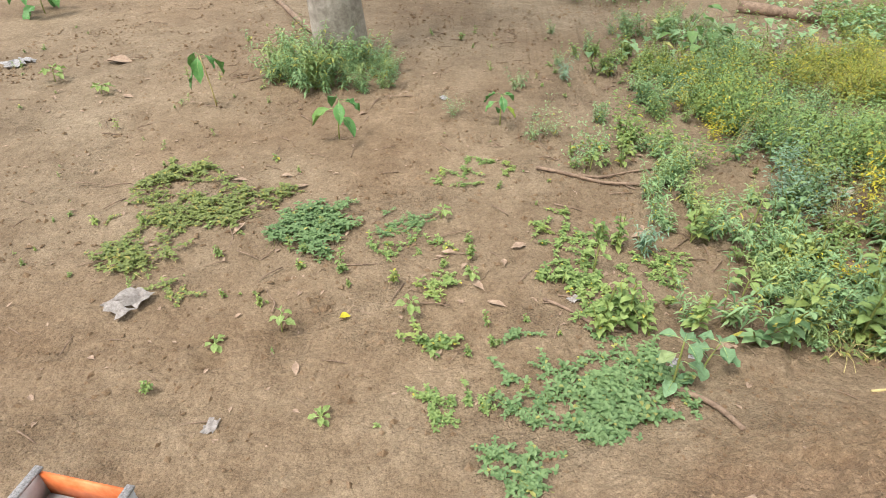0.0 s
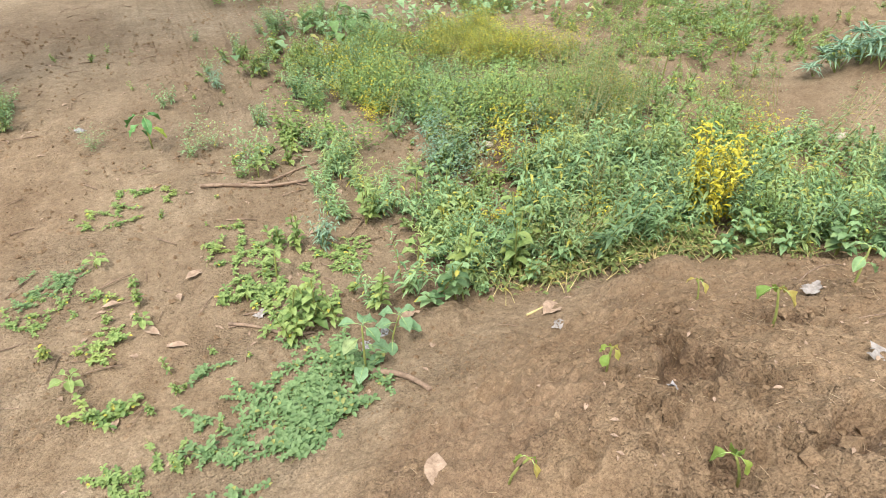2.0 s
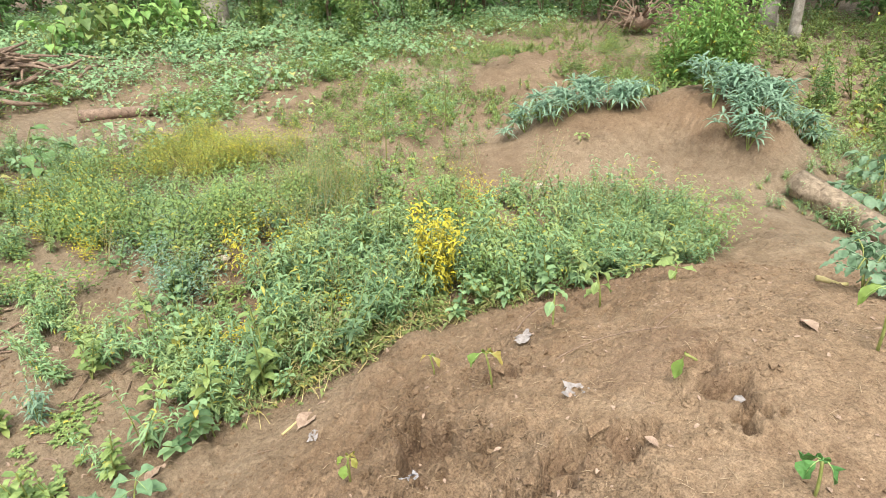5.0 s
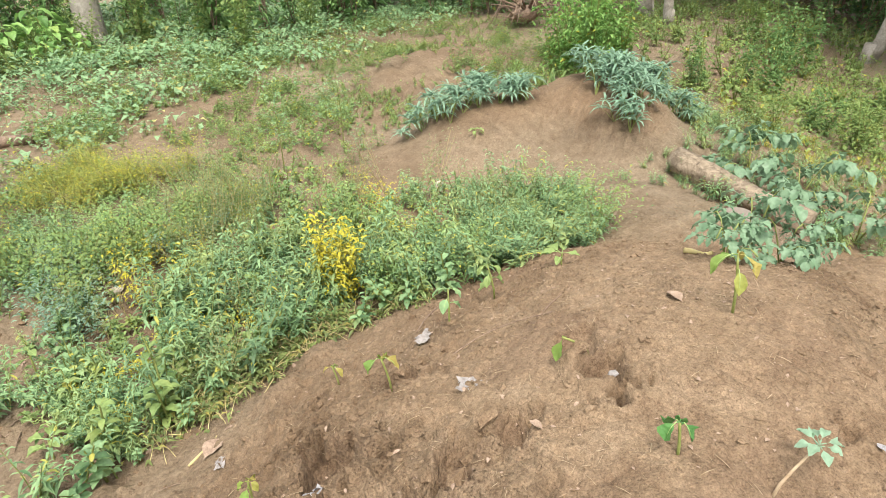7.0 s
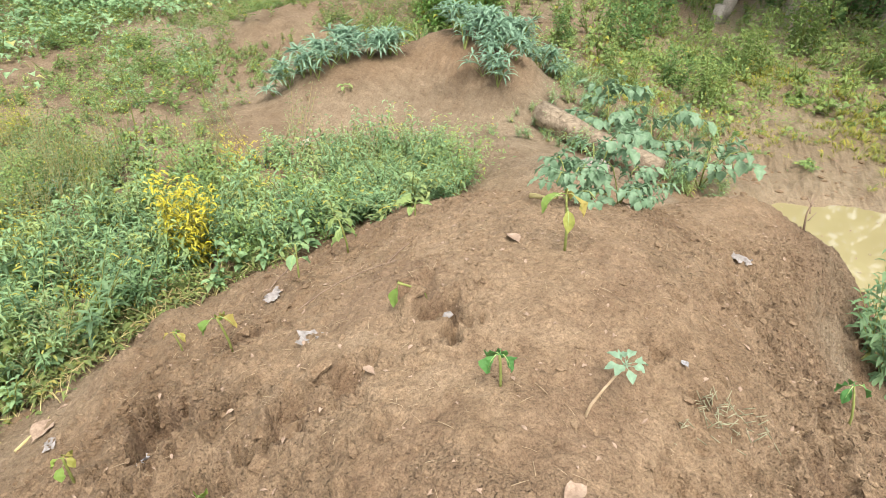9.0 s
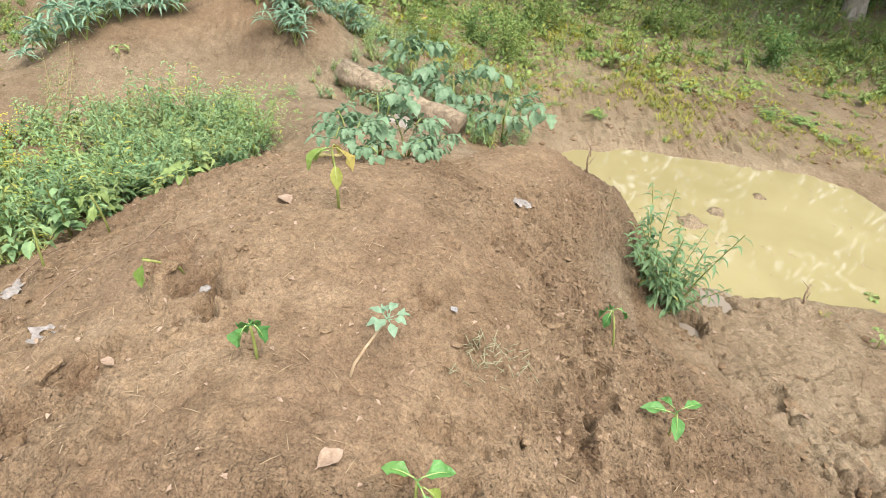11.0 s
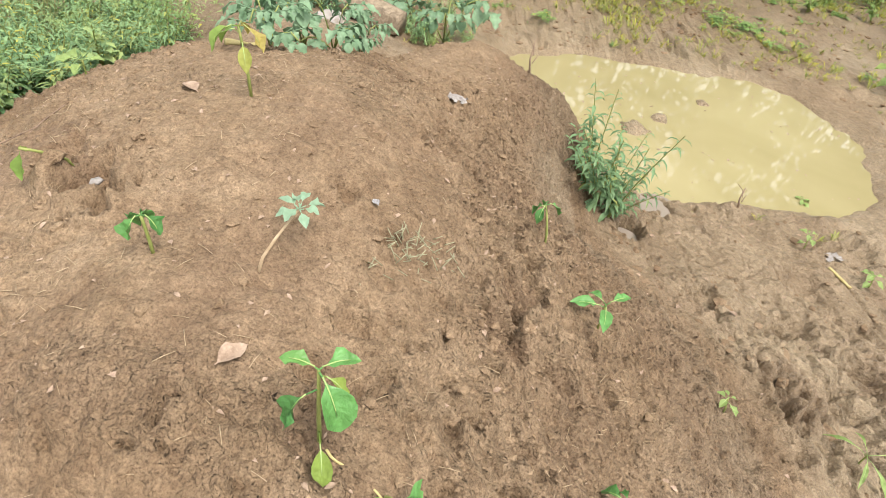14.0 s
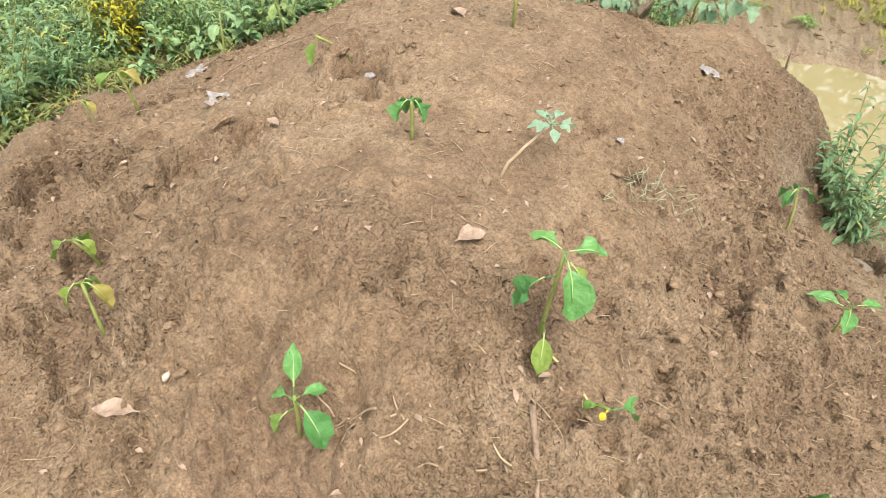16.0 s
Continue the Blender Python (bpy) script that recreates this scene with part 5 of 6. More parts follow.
seedling(1.47, 0.50, 0.09, 4, 0.052, "wilting light green pepper seedling beside a pit", WILT, (-0.02, 0.02), 0.9, 0.55, 5)
seedling(1.81, 0.015, 0.075, 4, 0.048, "curled dark green pepper seedling on bare soil", PEPPER, (0.01, 0.01), 1.0, 0.7, 6)
shaped_seedling(1.82, -0.155, 0.070, (0.10, -0.055), [(1.0 - 0.02 * (i % 3), 20 + i * 47, 0.2 + 0.35 * (i % 2), 0.040 - 0.004 * (i % 3), 0.52, 0.35, 0.012, BLUEWEED) for i in range(9)],
                "pale pepper seedling with a leaning straw-coloured stem", 7, stem=STRAW)
seedling(2.37, 0.01, 0.16, 5, 0.085, "yellow-edged pepper seedling near the tomato plants", WILT, (0.02, 0.02), 0.75, 0.42, 8)
seedling(1.89, 0.79, 0.12, 4, 0.055, "thin pepper seedling with hanging leaves near the weeds", WILT, (-0.01, 0.02), 0.7, 0.55, 9)
seedling(1.97, 1.08, 0.07, 4, 0.045, "small yellowing pepper seedling by a hole", WILT, (0.0, 0.02), 0.7, 0.4, 10)
seedling(2.30, -0.76, 0.11, 4, 0.055, "pepper seedling with a shrivelled lower leaf on the slope", PEPPER, (0.03, 0.02), 0.85, 0.45, 11)
seedling(2.07, -0.885, 0.07, 4, 0.075, "flat green pepper seedling on the crumbling slope", PEPPER, (0.01, 0.0), 0.25, 0.42, 12, turn=0.6)
seedling(1.63, -0.885, 0.09, 5, 0.058, "leafy green pepper seedling low on the slope", PEPPER, (0.0, 0.0), 0.5, 0.5, 13)
seedling(2.18, -1.42, 0.05, 5, 0.042, "small pale weed seedling at the foot of the slope", LIGHTWEED, (0.02, 0), 0.3, 0.5, 14)
seedling(1.44, 0.88, 0.08, 5, 0.038, "shrunken pepper seedling in dry soil", WILT, (0.0, 0.0), 0.7, 0.6, 15)
seedling(1.09, 0.75, 0.10, 3, 0.050, "curled wilted seedling with a hooked stem", WILT, (0.03, -0.02), 1.0, 0.4, 16)
bent = seedling(2.08, 0.29, 0.085, 1, 0.03, "bent pepper seedling with one dead hanging leaf over a pit", WILT, (-0.07, 0.05), 1.0, 0.5, 17, STEM)
hang = Soup()
big_leaf(hang, (-0.07, 0.05, 0.08), (-0.35, 0.1, -0.8), 0.062, 0.030, 0.2, 0.25, "oval", 0.1, random.Random(3))
part("leaf", hang, WILT, bent, "pale withered leaf")
seedling(2.27, 0.83, 0.12, 6, 0.060, "leafy seedling at the edge of the weeds", WEED, (0.03, 0.02), 0.6, 0.5, 18)
seedling(2.50, 0.78, 0.13, 7, 0.055, "yellow-green leafy seedling where soil meets weeds", LIGHTWEED, (0.0, 0.03), 0.7, 0.5, 19)
seedling(2.72, 0.62, 0.06, 5, 0.07, "flat light green weed on the mound's shoulder", LIGHTWEED, (0.0, 0.0), 0.2, 0.5, 20, name="weed_seedling", category="weed")
seedling(1.00, 1.485, 0.19, 10, 0.082, "tall pale blue-green seedling with rounded leaves", DUSTY, (0.01, 0.03), 0.28, 0.56, 21, name="eggplant_seedling")
seedling(1.13, 1.58, 0.11, 8, 0.075, "dusty blue-green seedling behind a taller one", DUSTY, (0.04, 0.02), 0.3, 0.64, 22, name="eggplant_seedling")
seedling(-1.40, 3.90, 0.34, 5, 0.19, "tall drooping papaya seedling in dry earth", PEPPER, (-0.05, 0.03), 0.9, 0.4, 23, DRYSTEM, name="papaya_seedling")
seedling(-0.48, 3.43, 0.26, 6, 0.17, "leafy green seedling before the pale trunk", PEPPER, (0.03, -0.02), 0.55, 0.42, 24, name="papaya_seedling")
seedling(0.49, 3.66, 0.20, 7, 0.12, "low leafy green seedling on trodden earth", PEPPER, (0.0, 0.0), 0.5, 0.4, 25, name="papaya_seedling")
seedling(-3.9, 6.1, 0.35, 8, 0.30, "broad-leaved plant with a yellow leaf by the field's edge", PEPPER, (0.0, 0.0), 0.6, 0.5, 26, name="broadleaf_plant")
for i, (sx, sy, sh, sl) in enumerate(((0.18, 2.60, 0.05, 0.05), (0.09, 1.90, 0.06, 0.055), (-0.39, 1.78, 0.09, 0.05), (-0.63, 1.69, 0.04, 0.045), (0.72, 2.12, 0.05, 0.05), (0.33, 2.13, 0.04, 0.045),
                                      (-0.15, 1.35, 0.03, 0.04), (1.55, 1.86, 0.09, 0.085), (1.42, 2.02, 0.08, 0.08), (1.36, 2.5, 0.16, 0.06), (1.63, 2.52, 0.17, 0.06), (0.86, 2.2, 0.14, 0.06), (0.97, 3.1, 0.10, 0.06),
                                      (-2.3, 4.1, 0.05, 0.08), (-2.75, 4.3, 0.10, 0.10), (3.32, -2.67, 0.07, 0.06), (3.1, -2.72, 0.07, 0.06), (3.55, -2.42, 0.09, 0.05), (5.6, -3.9, 0.22, 0.16), (4.02, -2.62, 0.06, 0.05))):
    seedling(sx, sy, sh, 7, sl, "small light green broad-leaved weed on bare earth", LIGHTWEED, (0.01, 0.01), 0.3, 0.55, 40 + i, name="weed_seedling", category="weed")
seedling(2.27, -2.09, 0.05, 5, 0.15, "grassy seedling with long narrow blades in mud", LIGHTWEED, (0, 0), 0.35, 0.16, 70, outline="lance", name="grass_seedling", category="grass")
seedling(4.85, 2.18, 0.06, 6, 0.06, "small yellow-green tuft in a hollow of bare soil", LIGHTWEED, (0, 0), 0.4, 0.5, 71, name="weed_seedling", category="weed")


# ---------- larger herbs and shrubs ----------
def herb(name, x, y, kind, mat, size, seed, label, category, copies=1, gap=0.05, stem=None, lean=0.0):
    top = thing(name, x, y, ground_at(x, y) - 0.004, label, category)
    lv, st = Soup(), Soup()
    r = random.Random(seed)
    for i in range(copies):
        a, b = plant_leaves_and_stems(kind, seed * 31 + i)
        ox, oy = r.uniform(-gap, gap), r.uniform(-gap, gap)
        oz = ground_at(x + ox, y + oy) - ground_at(x, y)
        q = size * r.uniform(0.8, 1.1)
        for src, dst in ((a, lv), (b, st)):
            v, f = src.arrays()
            v = v * q
            v[:, 0] += lean * v[:, 2]
            dst.add(v + np.array((ox, oy, oz)), f)
    tagged(part("stemwork", st, stem or STEM, top), kind="stuff")
    tagged(part("foliage", lv, mat, top), kind="stuff")
    return top


herb("golden_weed", 2.67, 1.63, "spire", GOLD, 1.22, 3, "bright golden-yellow dying weed among green ones", "weed", 4, 0.075)
herb("golden_weed", 1.66, 1.93, "fine", GOLD, 0.45, 4, "small yellowed weed at the edge of the stand", "weed", 2, 0.05)
for i, (wx, wy) in enumerate(((3.05, 4.1), (3.3, 4.3), (2.9, 4.6), (3.15, 4.75), (1.70, 4.35), (2.6, 4.2), (3.13, 3.1))):
    herb("yellow_bush", wx, wy, "fine", AMBER, 1.0, 20 + i, "feathery yellow-green bush on the field", "bush", 4, 0.18)
herb("leafy_bush", 2.00, 4.95, "bigleaf", FOREST, 0.85, 30, "small dark green broad-leaved bush on the field", "bush", 3, 0.20)
herb("leafy_bush", 2.25, 4.80, "fine", WEED, 1.3, 31, "small feathery green bush on the field", "bush", 5, 0.15)
for i, (wx, wy, ws) in enumerate(((3.42, -1.30, 1.3), (3.52, -1.37, 1.2), (3.38, -1.20, 1.25), (3.50, -1.22, 1.35), (3.60, -1.33, 1.0))):
    herb("willow_herb", wx, wy, "herb", WILLOW, ws, 50 + i, "narrow-leaved green herb at the mound's foot by the pool", "weed", 1, 0.04)
for i, (wx, wy, ws, wm) in enumerate(((4.66, 3.37, 1.25, WEED), (3.87, 3.28, 1.15, WEED), (4.75, 3.62, 1.0, WEED), (4.3, 2.9, 0.6, WEED), (3.9, 3.75, 0.7, LIGHTWEED), (3.45, 3.4, 0.6, LIGHTWEED))):
    herb("feathery_sapling", wx, wy, "sapling", wm, ws, 60 + i, "thin feathery green sapling standing over low weeds", "sapling", 1, 0.0)
herb("round_bush", 7.75, 2.30, "shrub", VIVID, 0.62, 70, "round light green bush behind the far mound", "bush", 16, 0.38)
herb("round_bush", 6.9, 2.45, "grass", LIGHTWEED, 2.6, 71, "bright green grassy clump behind the far mound", "bush", 4, 0.12)
for i, (wx, wy, ws) in enumerate(((7.3, -0.4, 0.35), (7.5, -0.1, 0.3), (6.6, 0.4, 0.3), (8.3, 0.6, 0.5), (8.8, -0.9, 0.45), (9.3, 0.4, 0.6), (9.0, -2.2, 0.5), (8.2, -3.2, 0.4), (9.8, -1.4, 0.6), (7.6, 1.0, 0.3), (10.2, 0.9, 0.5))):
    herb("wetland_bush", wx, wy, "shrub", FOREST if i % 2 else LIGHTWEED, ws, 80 + i, "light green leafy bush on the low ground", "bush", 3, 0.2)
for i, (wx, wy, ws) in enumerate(((6.0, 9.3, 0.5), (6.6, 9.1, 0.6), (5.4, 9.6, 0.45), (6.64, 6.95, 0.8), (7.3, 8.3, 0.6), (8.2, 7.2, 0.6), (4.6, 10.0, 0.6))):
    herb("edge_bush", wx, wy, "shrub", LIGHTWEED, ws, 100 + i, "yellow-green leafy bush before the thicket", "bush", 2, 0.2)


for i, (wx, wy, kind, mat, ws, n, words) in enumerate((
        (1.33, 2.47, "broad", LIGHTWEED, 1.2, 2, "light green weed with rounded leaves on upright stems"), (1.13, 2.35, "low_herb", BLUEWEED, 0.55, 2, "dusty feathery weed on open earth"),
        (0.93, 2.42, "broad", LIGHTWEED, 1.0, 2, "pale green clump of round-leaved weeds"), (1.50, 2.30, "broad", LIGHTWEED, 1.0, 2, "pale green round-leaved weed by the stand"),
        (0.92, 3.20, "fine", WEED, 0.85, 2, "feathery grey-green weed on open earth"), (1.10, 3.70, "herb", WEED, 0.55, 2, "leafy grey-green weed on open earth"), (1.27, 3.35, "broad", WEED, 0.8, 2, "small dusty weed on open earth"),
        (1.50, 4.05, "herb", WEED, 0.7, 2, "spreading narrow-leaved weed on open earth"), (1.02, 4.45, "herb", BLUEWEED, 0.6, 2, "blue-green weed on open earth"), (0.75, 3.45, "fine", WEED, 0.75, 2, "thin feathery weed beside bare soil"),
        (1.72, 2.50, "broad", LIGHTWEED, 1.0, 3, "pale broad-leaved clump beside the stand"), (1.56, 1.95, "bigleaf", LIGHTWEED, 0.38, 1, "light green weed with large oval leaves"), (1.48, 2.08, "bigleaf", LIGHTWEED, 0.34, 1, "light green weed with large oval leaves"),
        (2.52, 1.95, "bigleaf", LIGHTWEED, 0.62, 1, "pale big-leaved weed rising from the stand"), (0.62, 4.25, "low_herb", WEED, 0.5, 2, "low weed on trodden earth"), (0.15, 3.75, "fine", WEED, 0.5, 1, "thin feathery weed on trodden earth"))):
    herb("weed_clump", wx, wy, kind, mat, ws, 130 + i, words, "weed", n, 0.06 * n ** 0.5)
for i, (wx, wy, ws) in enumerate(((4.75, 9.05, 0.8), (5.15, 9.15, 0.9), (5.5, 9.1, 0.8), (4.4, 9.0, 0.9), (5.8, 9.5, 1.0), (4.95, 9.6, 1.5), (4.3, 9.7, 1.7), (5.6, 9.9, 1.4), (3.8, 9.4, 1.2), (6.9, 9.4, 0.8))):
    herb("broadleaf_shrub", wx, wy, "bigleaf", VIVID if i % 3 else LIGHTWEED, ws, 160 + i, "bright green shrub with large leaves before the thicket", "shrub", 5, 0.26)


# star-leaved plants on the far mound
stars = []
for i in range(4):
    lv, st = plant_leaves_and_stems("star", 900 + i)
    stars.append((lv.mesh("leaves", STARLEAF), st.mesh("stems", STEM)))
r = random.Random(77)
rows = [((4.86, 2.80), (5.30, 2.42), 14, 0.14), ((5.20, 2.50), (5.62, 2.10), 16, 0.13), ((5.88, 1.72), (6.15, 1.20), 20, 0.17), ((6.05, 1.30), (6.42, 0.90), 14, 0.16), ((5.36, 1.12), (5.95, 1.38), 18, 0.11)]
for (x0, y0), (x1, y1), count, wide in rows:
    for k in range(count):
        t = (k + r.random()) / count
        px, py = x0 + (x1 - x0) * t + r.gauss(0, wide * 0.6), y0 + (y1 - y0) * t + r.gauss(0, wide * 0.6)
        top = thing("star_leaf_plant", px, py, ground_at(px, py) - 0.01, "blue-green creeping plant with narrow star-set leaves on the far mound", "plant", "plants on the far mound", r.uniform(0, 6.3), r.uniform(1.0, 1.4))
        ml, ms = r.choice(stars)
        tagged(part("foliage", ml, STARLEAF, top), kind="stuff")
        tagged(part("stemwork", ms, STEM, top), kind="stuff")


def tomato_plant(x, y, size, seed, label, stems=4, rise=1.0):
    r = random.Random(seed)
    top = thing("tomato_plant", x, y, ground_at(x, y) - 0.005, label, "tomato plant", "tomato plants by the log")
    for k in range(stems):
        a, reach, h = seed + k * 1.7 + r.uniform(-0.3, 0.3), r.uniform(0.10, 0.22) * size, r.uniform(0.10, 0.32) * size * rise
        line = [Vector((math.cos(a) * reach * t, math.sin(a) * reach * t, h * math.sin(t * 2.2))) for t in (0, 0.25, 0.5, 0.75, 1)]
        st = Soup()
        tube(st, line, 0.005 * size, 0.0025, 6)
        stem = part("stem", st, STEM, top)
        for j in range(5):
            k2 = min(j // 2 + 2, 4)
            p = line[k2].lerp(line[k2 - 1], 0.5 * (j % 2))
            b = a + (1.1 if j % 2 else -1.1) + r.uniform(-0.4, 0.4)
            s = Soup()
            ax = Vector((math.cos(b), math.sin(b), 0.25))
            tip = p + ax * 0.10 * size
            tube(s, [p, p + ax * 0.05 * size, tip], 0.002, 0.0012, 4)
            side = ax.cross(Vector((0, 0, 1))).normalized()
            for q, (f, d) in enumerate(((0.35, side + ax * 0.5), (0.35, -side + ax * 0.5), (0.75, side + ax * 0.6), (0.75, -side + ax * 0.6), (1.0, ax))):
                ln = r.uniform(0.05, 0.085) * size * (1.3 if q == 4 else 1)
                big_leaf(s, p.lerp(tip, f), d + Vector((0, 0, r.uniform(-0.6, 0.3))), ln, ln * r.uniform(0.55, 0.75), 0.6, 0.15, r.choice(("lobed", "oval", "lobed")), 0.16, r)
            part("compound_leaf", s, TOMATO, stem)
    return top


tomato_plant(2.86, 0.10, 0.55, 1, "grey-green tomato plant sprawling on the mound before a log")
tomato_plant(3.04, -0.06, 0.60, 2, "leafy tomato plant on the mound's crest")
tomato_plant(3.08, 0.05, 0.72, 3, "upright tomato plant with a thick pale stem", 3, 1.6)
tomato_plant(3.12, -0.14, 0.42, 4, "low tomato plant trailing on bare soil")
tomato_plant(5.20, -0.05, 1.2, 5, "tomato plant growing across a log")
tomato_plant(5.00, -0.42, 1.2, 6, "bushy tomato plant on the bank behind a log")
tomato_plant(5.40, 0.28, 1.3, 7, "bushy tomato plant beside a log")


# ---------- wood ----------
def wood(name, ends, r0, r1, mat, label, category, bend=0.02, sides=10, lumpy=0.08, seed=0, lift=0.0):
    r = random.Random(seed)
    (x0, y0), (x1, y1) = ends
    line = []
    for i in range(8):
        t = i / 7
        px, py = x0 + (x1 - x0) * t + bend * math.sin(t * 5 + seed), y0 + (y1 - y0) * t + bend * math.cos(t * 4 + seed)
        line.append((px, py, t))
    heights = [float(v) for v in land(np.array([p[0] for p in line]), np.array([p[1] for p in line]))]
    za = max(h - (heights[0] + (heights[-1] - heights[0]) * p[2]) for h, p in zip(heights, line)) if lift == 0 else lift
    za = min(za, r0 * 0.6)
    pts = [(px - x0, py - y0, heights[0] + (heights[-1] - heights[0]) * t + za + (r0 + (r1 - r0) * t) * 0.75) for px, py, t in line]
    base = heights[0]
    s = Soup()
    tube(s, [(a, b, c - base) for a, b, c in pts], r0, r1, sides, lumpy, r)
    ob = new(name, s.mesh(name, mat))
    ob.location = (x0, y0, base)
    return tagged(ob, label, category)


log = wood("fallen_log", ((4.72, -0.13), (5.12, 0.72)), 0.080, 0.085, LOGBARK, "weathered brown log lying between two soil mounds", "log", 0.025, 16, 0.20, 3)
wood("fallen_log", ((2.80, 6.25), (3.36, 5.88)), 0.055, 0.05, STICK, "reddish brown log lying on the far field", "log", 0.02, 14, 0.10, 4)
wood("stick", ((1.03, 1.47), (1.14, 1.27)), 0.011, 0.008, STICK, "bent brown stick on bare soil", "stick", 0.012, 8, 0.1, 5)
wood("stick", ((1.42, -0.355), (1.33, -0.395)), 0.005, 0.004, STICK, "short brown twig on the mound", "stick", 0.004, 6, 0.1, 6)
wood("stick", ((0.65, 3.08), (1.30, 2.95)), 0.011, 0.007, STICK, "crooked brown branch on trodden earth", "stick", 0.04, 7, 0.12, 7)
wood("stick", ((0.85, 3.05), (1.35, 3.10)), 0.008, 0.005, STICK, "thin crooked branch on trodden earth", "stick", 0.05, 7, 0.12, 8)
wood("stick", ((1.58, 1.47), (2.50, 1.66)), 0.005, 0.003, DRYSTEM, "long yellowed stalk at the foot of the weeds", "stalk", 0.03, 6, 0.05, 9)
wood("stick", ((2.30, 1.00), (2.62, 1.05)), 0.003, 0.002, STICK, "pale dry stalk lying on soil", "stalk", 0.02, 6, 0.05, 10)
wood("stick", ((2.04, 0.74), (2.25, 0.48)), 0.0022, 0.0015, STICK, "thin dry creeping stem on the mound", "stalk", 0.025, 6, 0.05, 11)
wood("stick", ((2.25, 0.48), (2.72, 0.44)), 0.002, 0.0012, STICK, "thin dry creeping stem on the mound", "stalk", 0.025, 6, 0.05, 12)
wood("stick", ((0.62, 1.98), (0.92, 1.80)), 0.007, 0.005, STICK, "dry stick beside a weed patch", "stick", 0.02, 6, 0.1, 13)
wood("stick", ((2.80, 0.22), (2.90, 0.14)), 0.010, 0.007, DRYSTEM, "pale peeled stick before the tomato plants", "stick", 0.01, 8, 0.1, 14)
wood("stick", ((3.42, -2.50), (3.30, -2.58)), 0.008, 0.007, DRYSTEM, "pale stick lying in mud", "stick", 0.005, 7, 0.1, 15)
wood("stick", ((-0.98, 5.35), (-1.9, 6.75)), 0.03, 0.02, STICK, "thin brown branch lying against a trunk", "branch", 0.03, 8, 0.1, 16)
r = random.Random(5)
for i in range(16):
    a, b = r.uniform(-0.8, 1.6), r.uniform(1.7, 4.2)
    q, ln = r.uniform(0, 6.3), r.uniform(0.08, 0.25)
    wood("twig", ((a, b), (a + math.cos(q) * ln, b + math.sin(q) * ln)), 0.004, 0.002, STICK, "thin dry twig on trodden earth", "twig", 0.012, 5, 0.1, 20 + i)


def leaning_twig(x, y, h, lean, label):
    top = thing("upright_twig", x, y, ground_at(x, y) - 0.01, label, "twig")
    s = Soup()
    tube(s, [(0, 0, 0), (lean * 0.4, 0.01, h * 0.5), (lean, 0, h)], 0.006, 0.003, 6, 0.1)
    part("stem", s, STICK, top)
    for k in range(3):
        s = Soup()
        tube(s, [(lean * 0.3 * k, 0, h * (0.4 + 0.2 * k)), (lean * 0.3 * k + 0.04, 0.03 * (k - 1), h * (0.6 + 0.2 * k))], 0.003, 0.0015, 4)
        part("side_shoot", s, STICK, top)


leaning_twig(3.90, -0.86, 0.16, 0.05, "dark twig standing on the mound's edge above the pool")
leaning_twig(3.78, -2.12, 0.12, 0.03, "dead sprig standing on a mud lump at the pool's shore")

# brush pile
pile = thing("brush_pile", 2.55, 8.05, ground_at(2.55, 8.05), "heap of grey-brown cut branches on the far field", "brush pile")
r = random.Random(9)
for i in range(130):
    a, d = r.uniform(0, 6.3), abs(r.gauss(0, 0.30))
    cx, cy = math.cos(a) * d * 1.9 - math.sin(0.6) * 0, math.sin(a) * d * 1.4
    cz = 0.05 + 0.42 * math.exp(-(d / 0.45) ** 2) * r.random()
    q, ln, tilt = r.gauss(-0.6, 1.0), r.uniform(0.35, 0.8), r.gauss(0, 0.16)
    ax = Vector((math.cos(q), math.sin(q), tilt)) * ln / 2
    s = Soup()
    c = Vector((cx, cy, max(cz, abs(ax.z) + 0.02)))
    j = Vector((r.gauss(0, 0.06), r.gauss(0, 0.06), r.gauss(0, 0.04)))
    tube(s, [c - ax, c + j, c + ax], r.uniform(0.014, 0.034), r.uniform(0.008, 0.018), 6, 0.12, r)
    part("branch", s, STICK, pile)


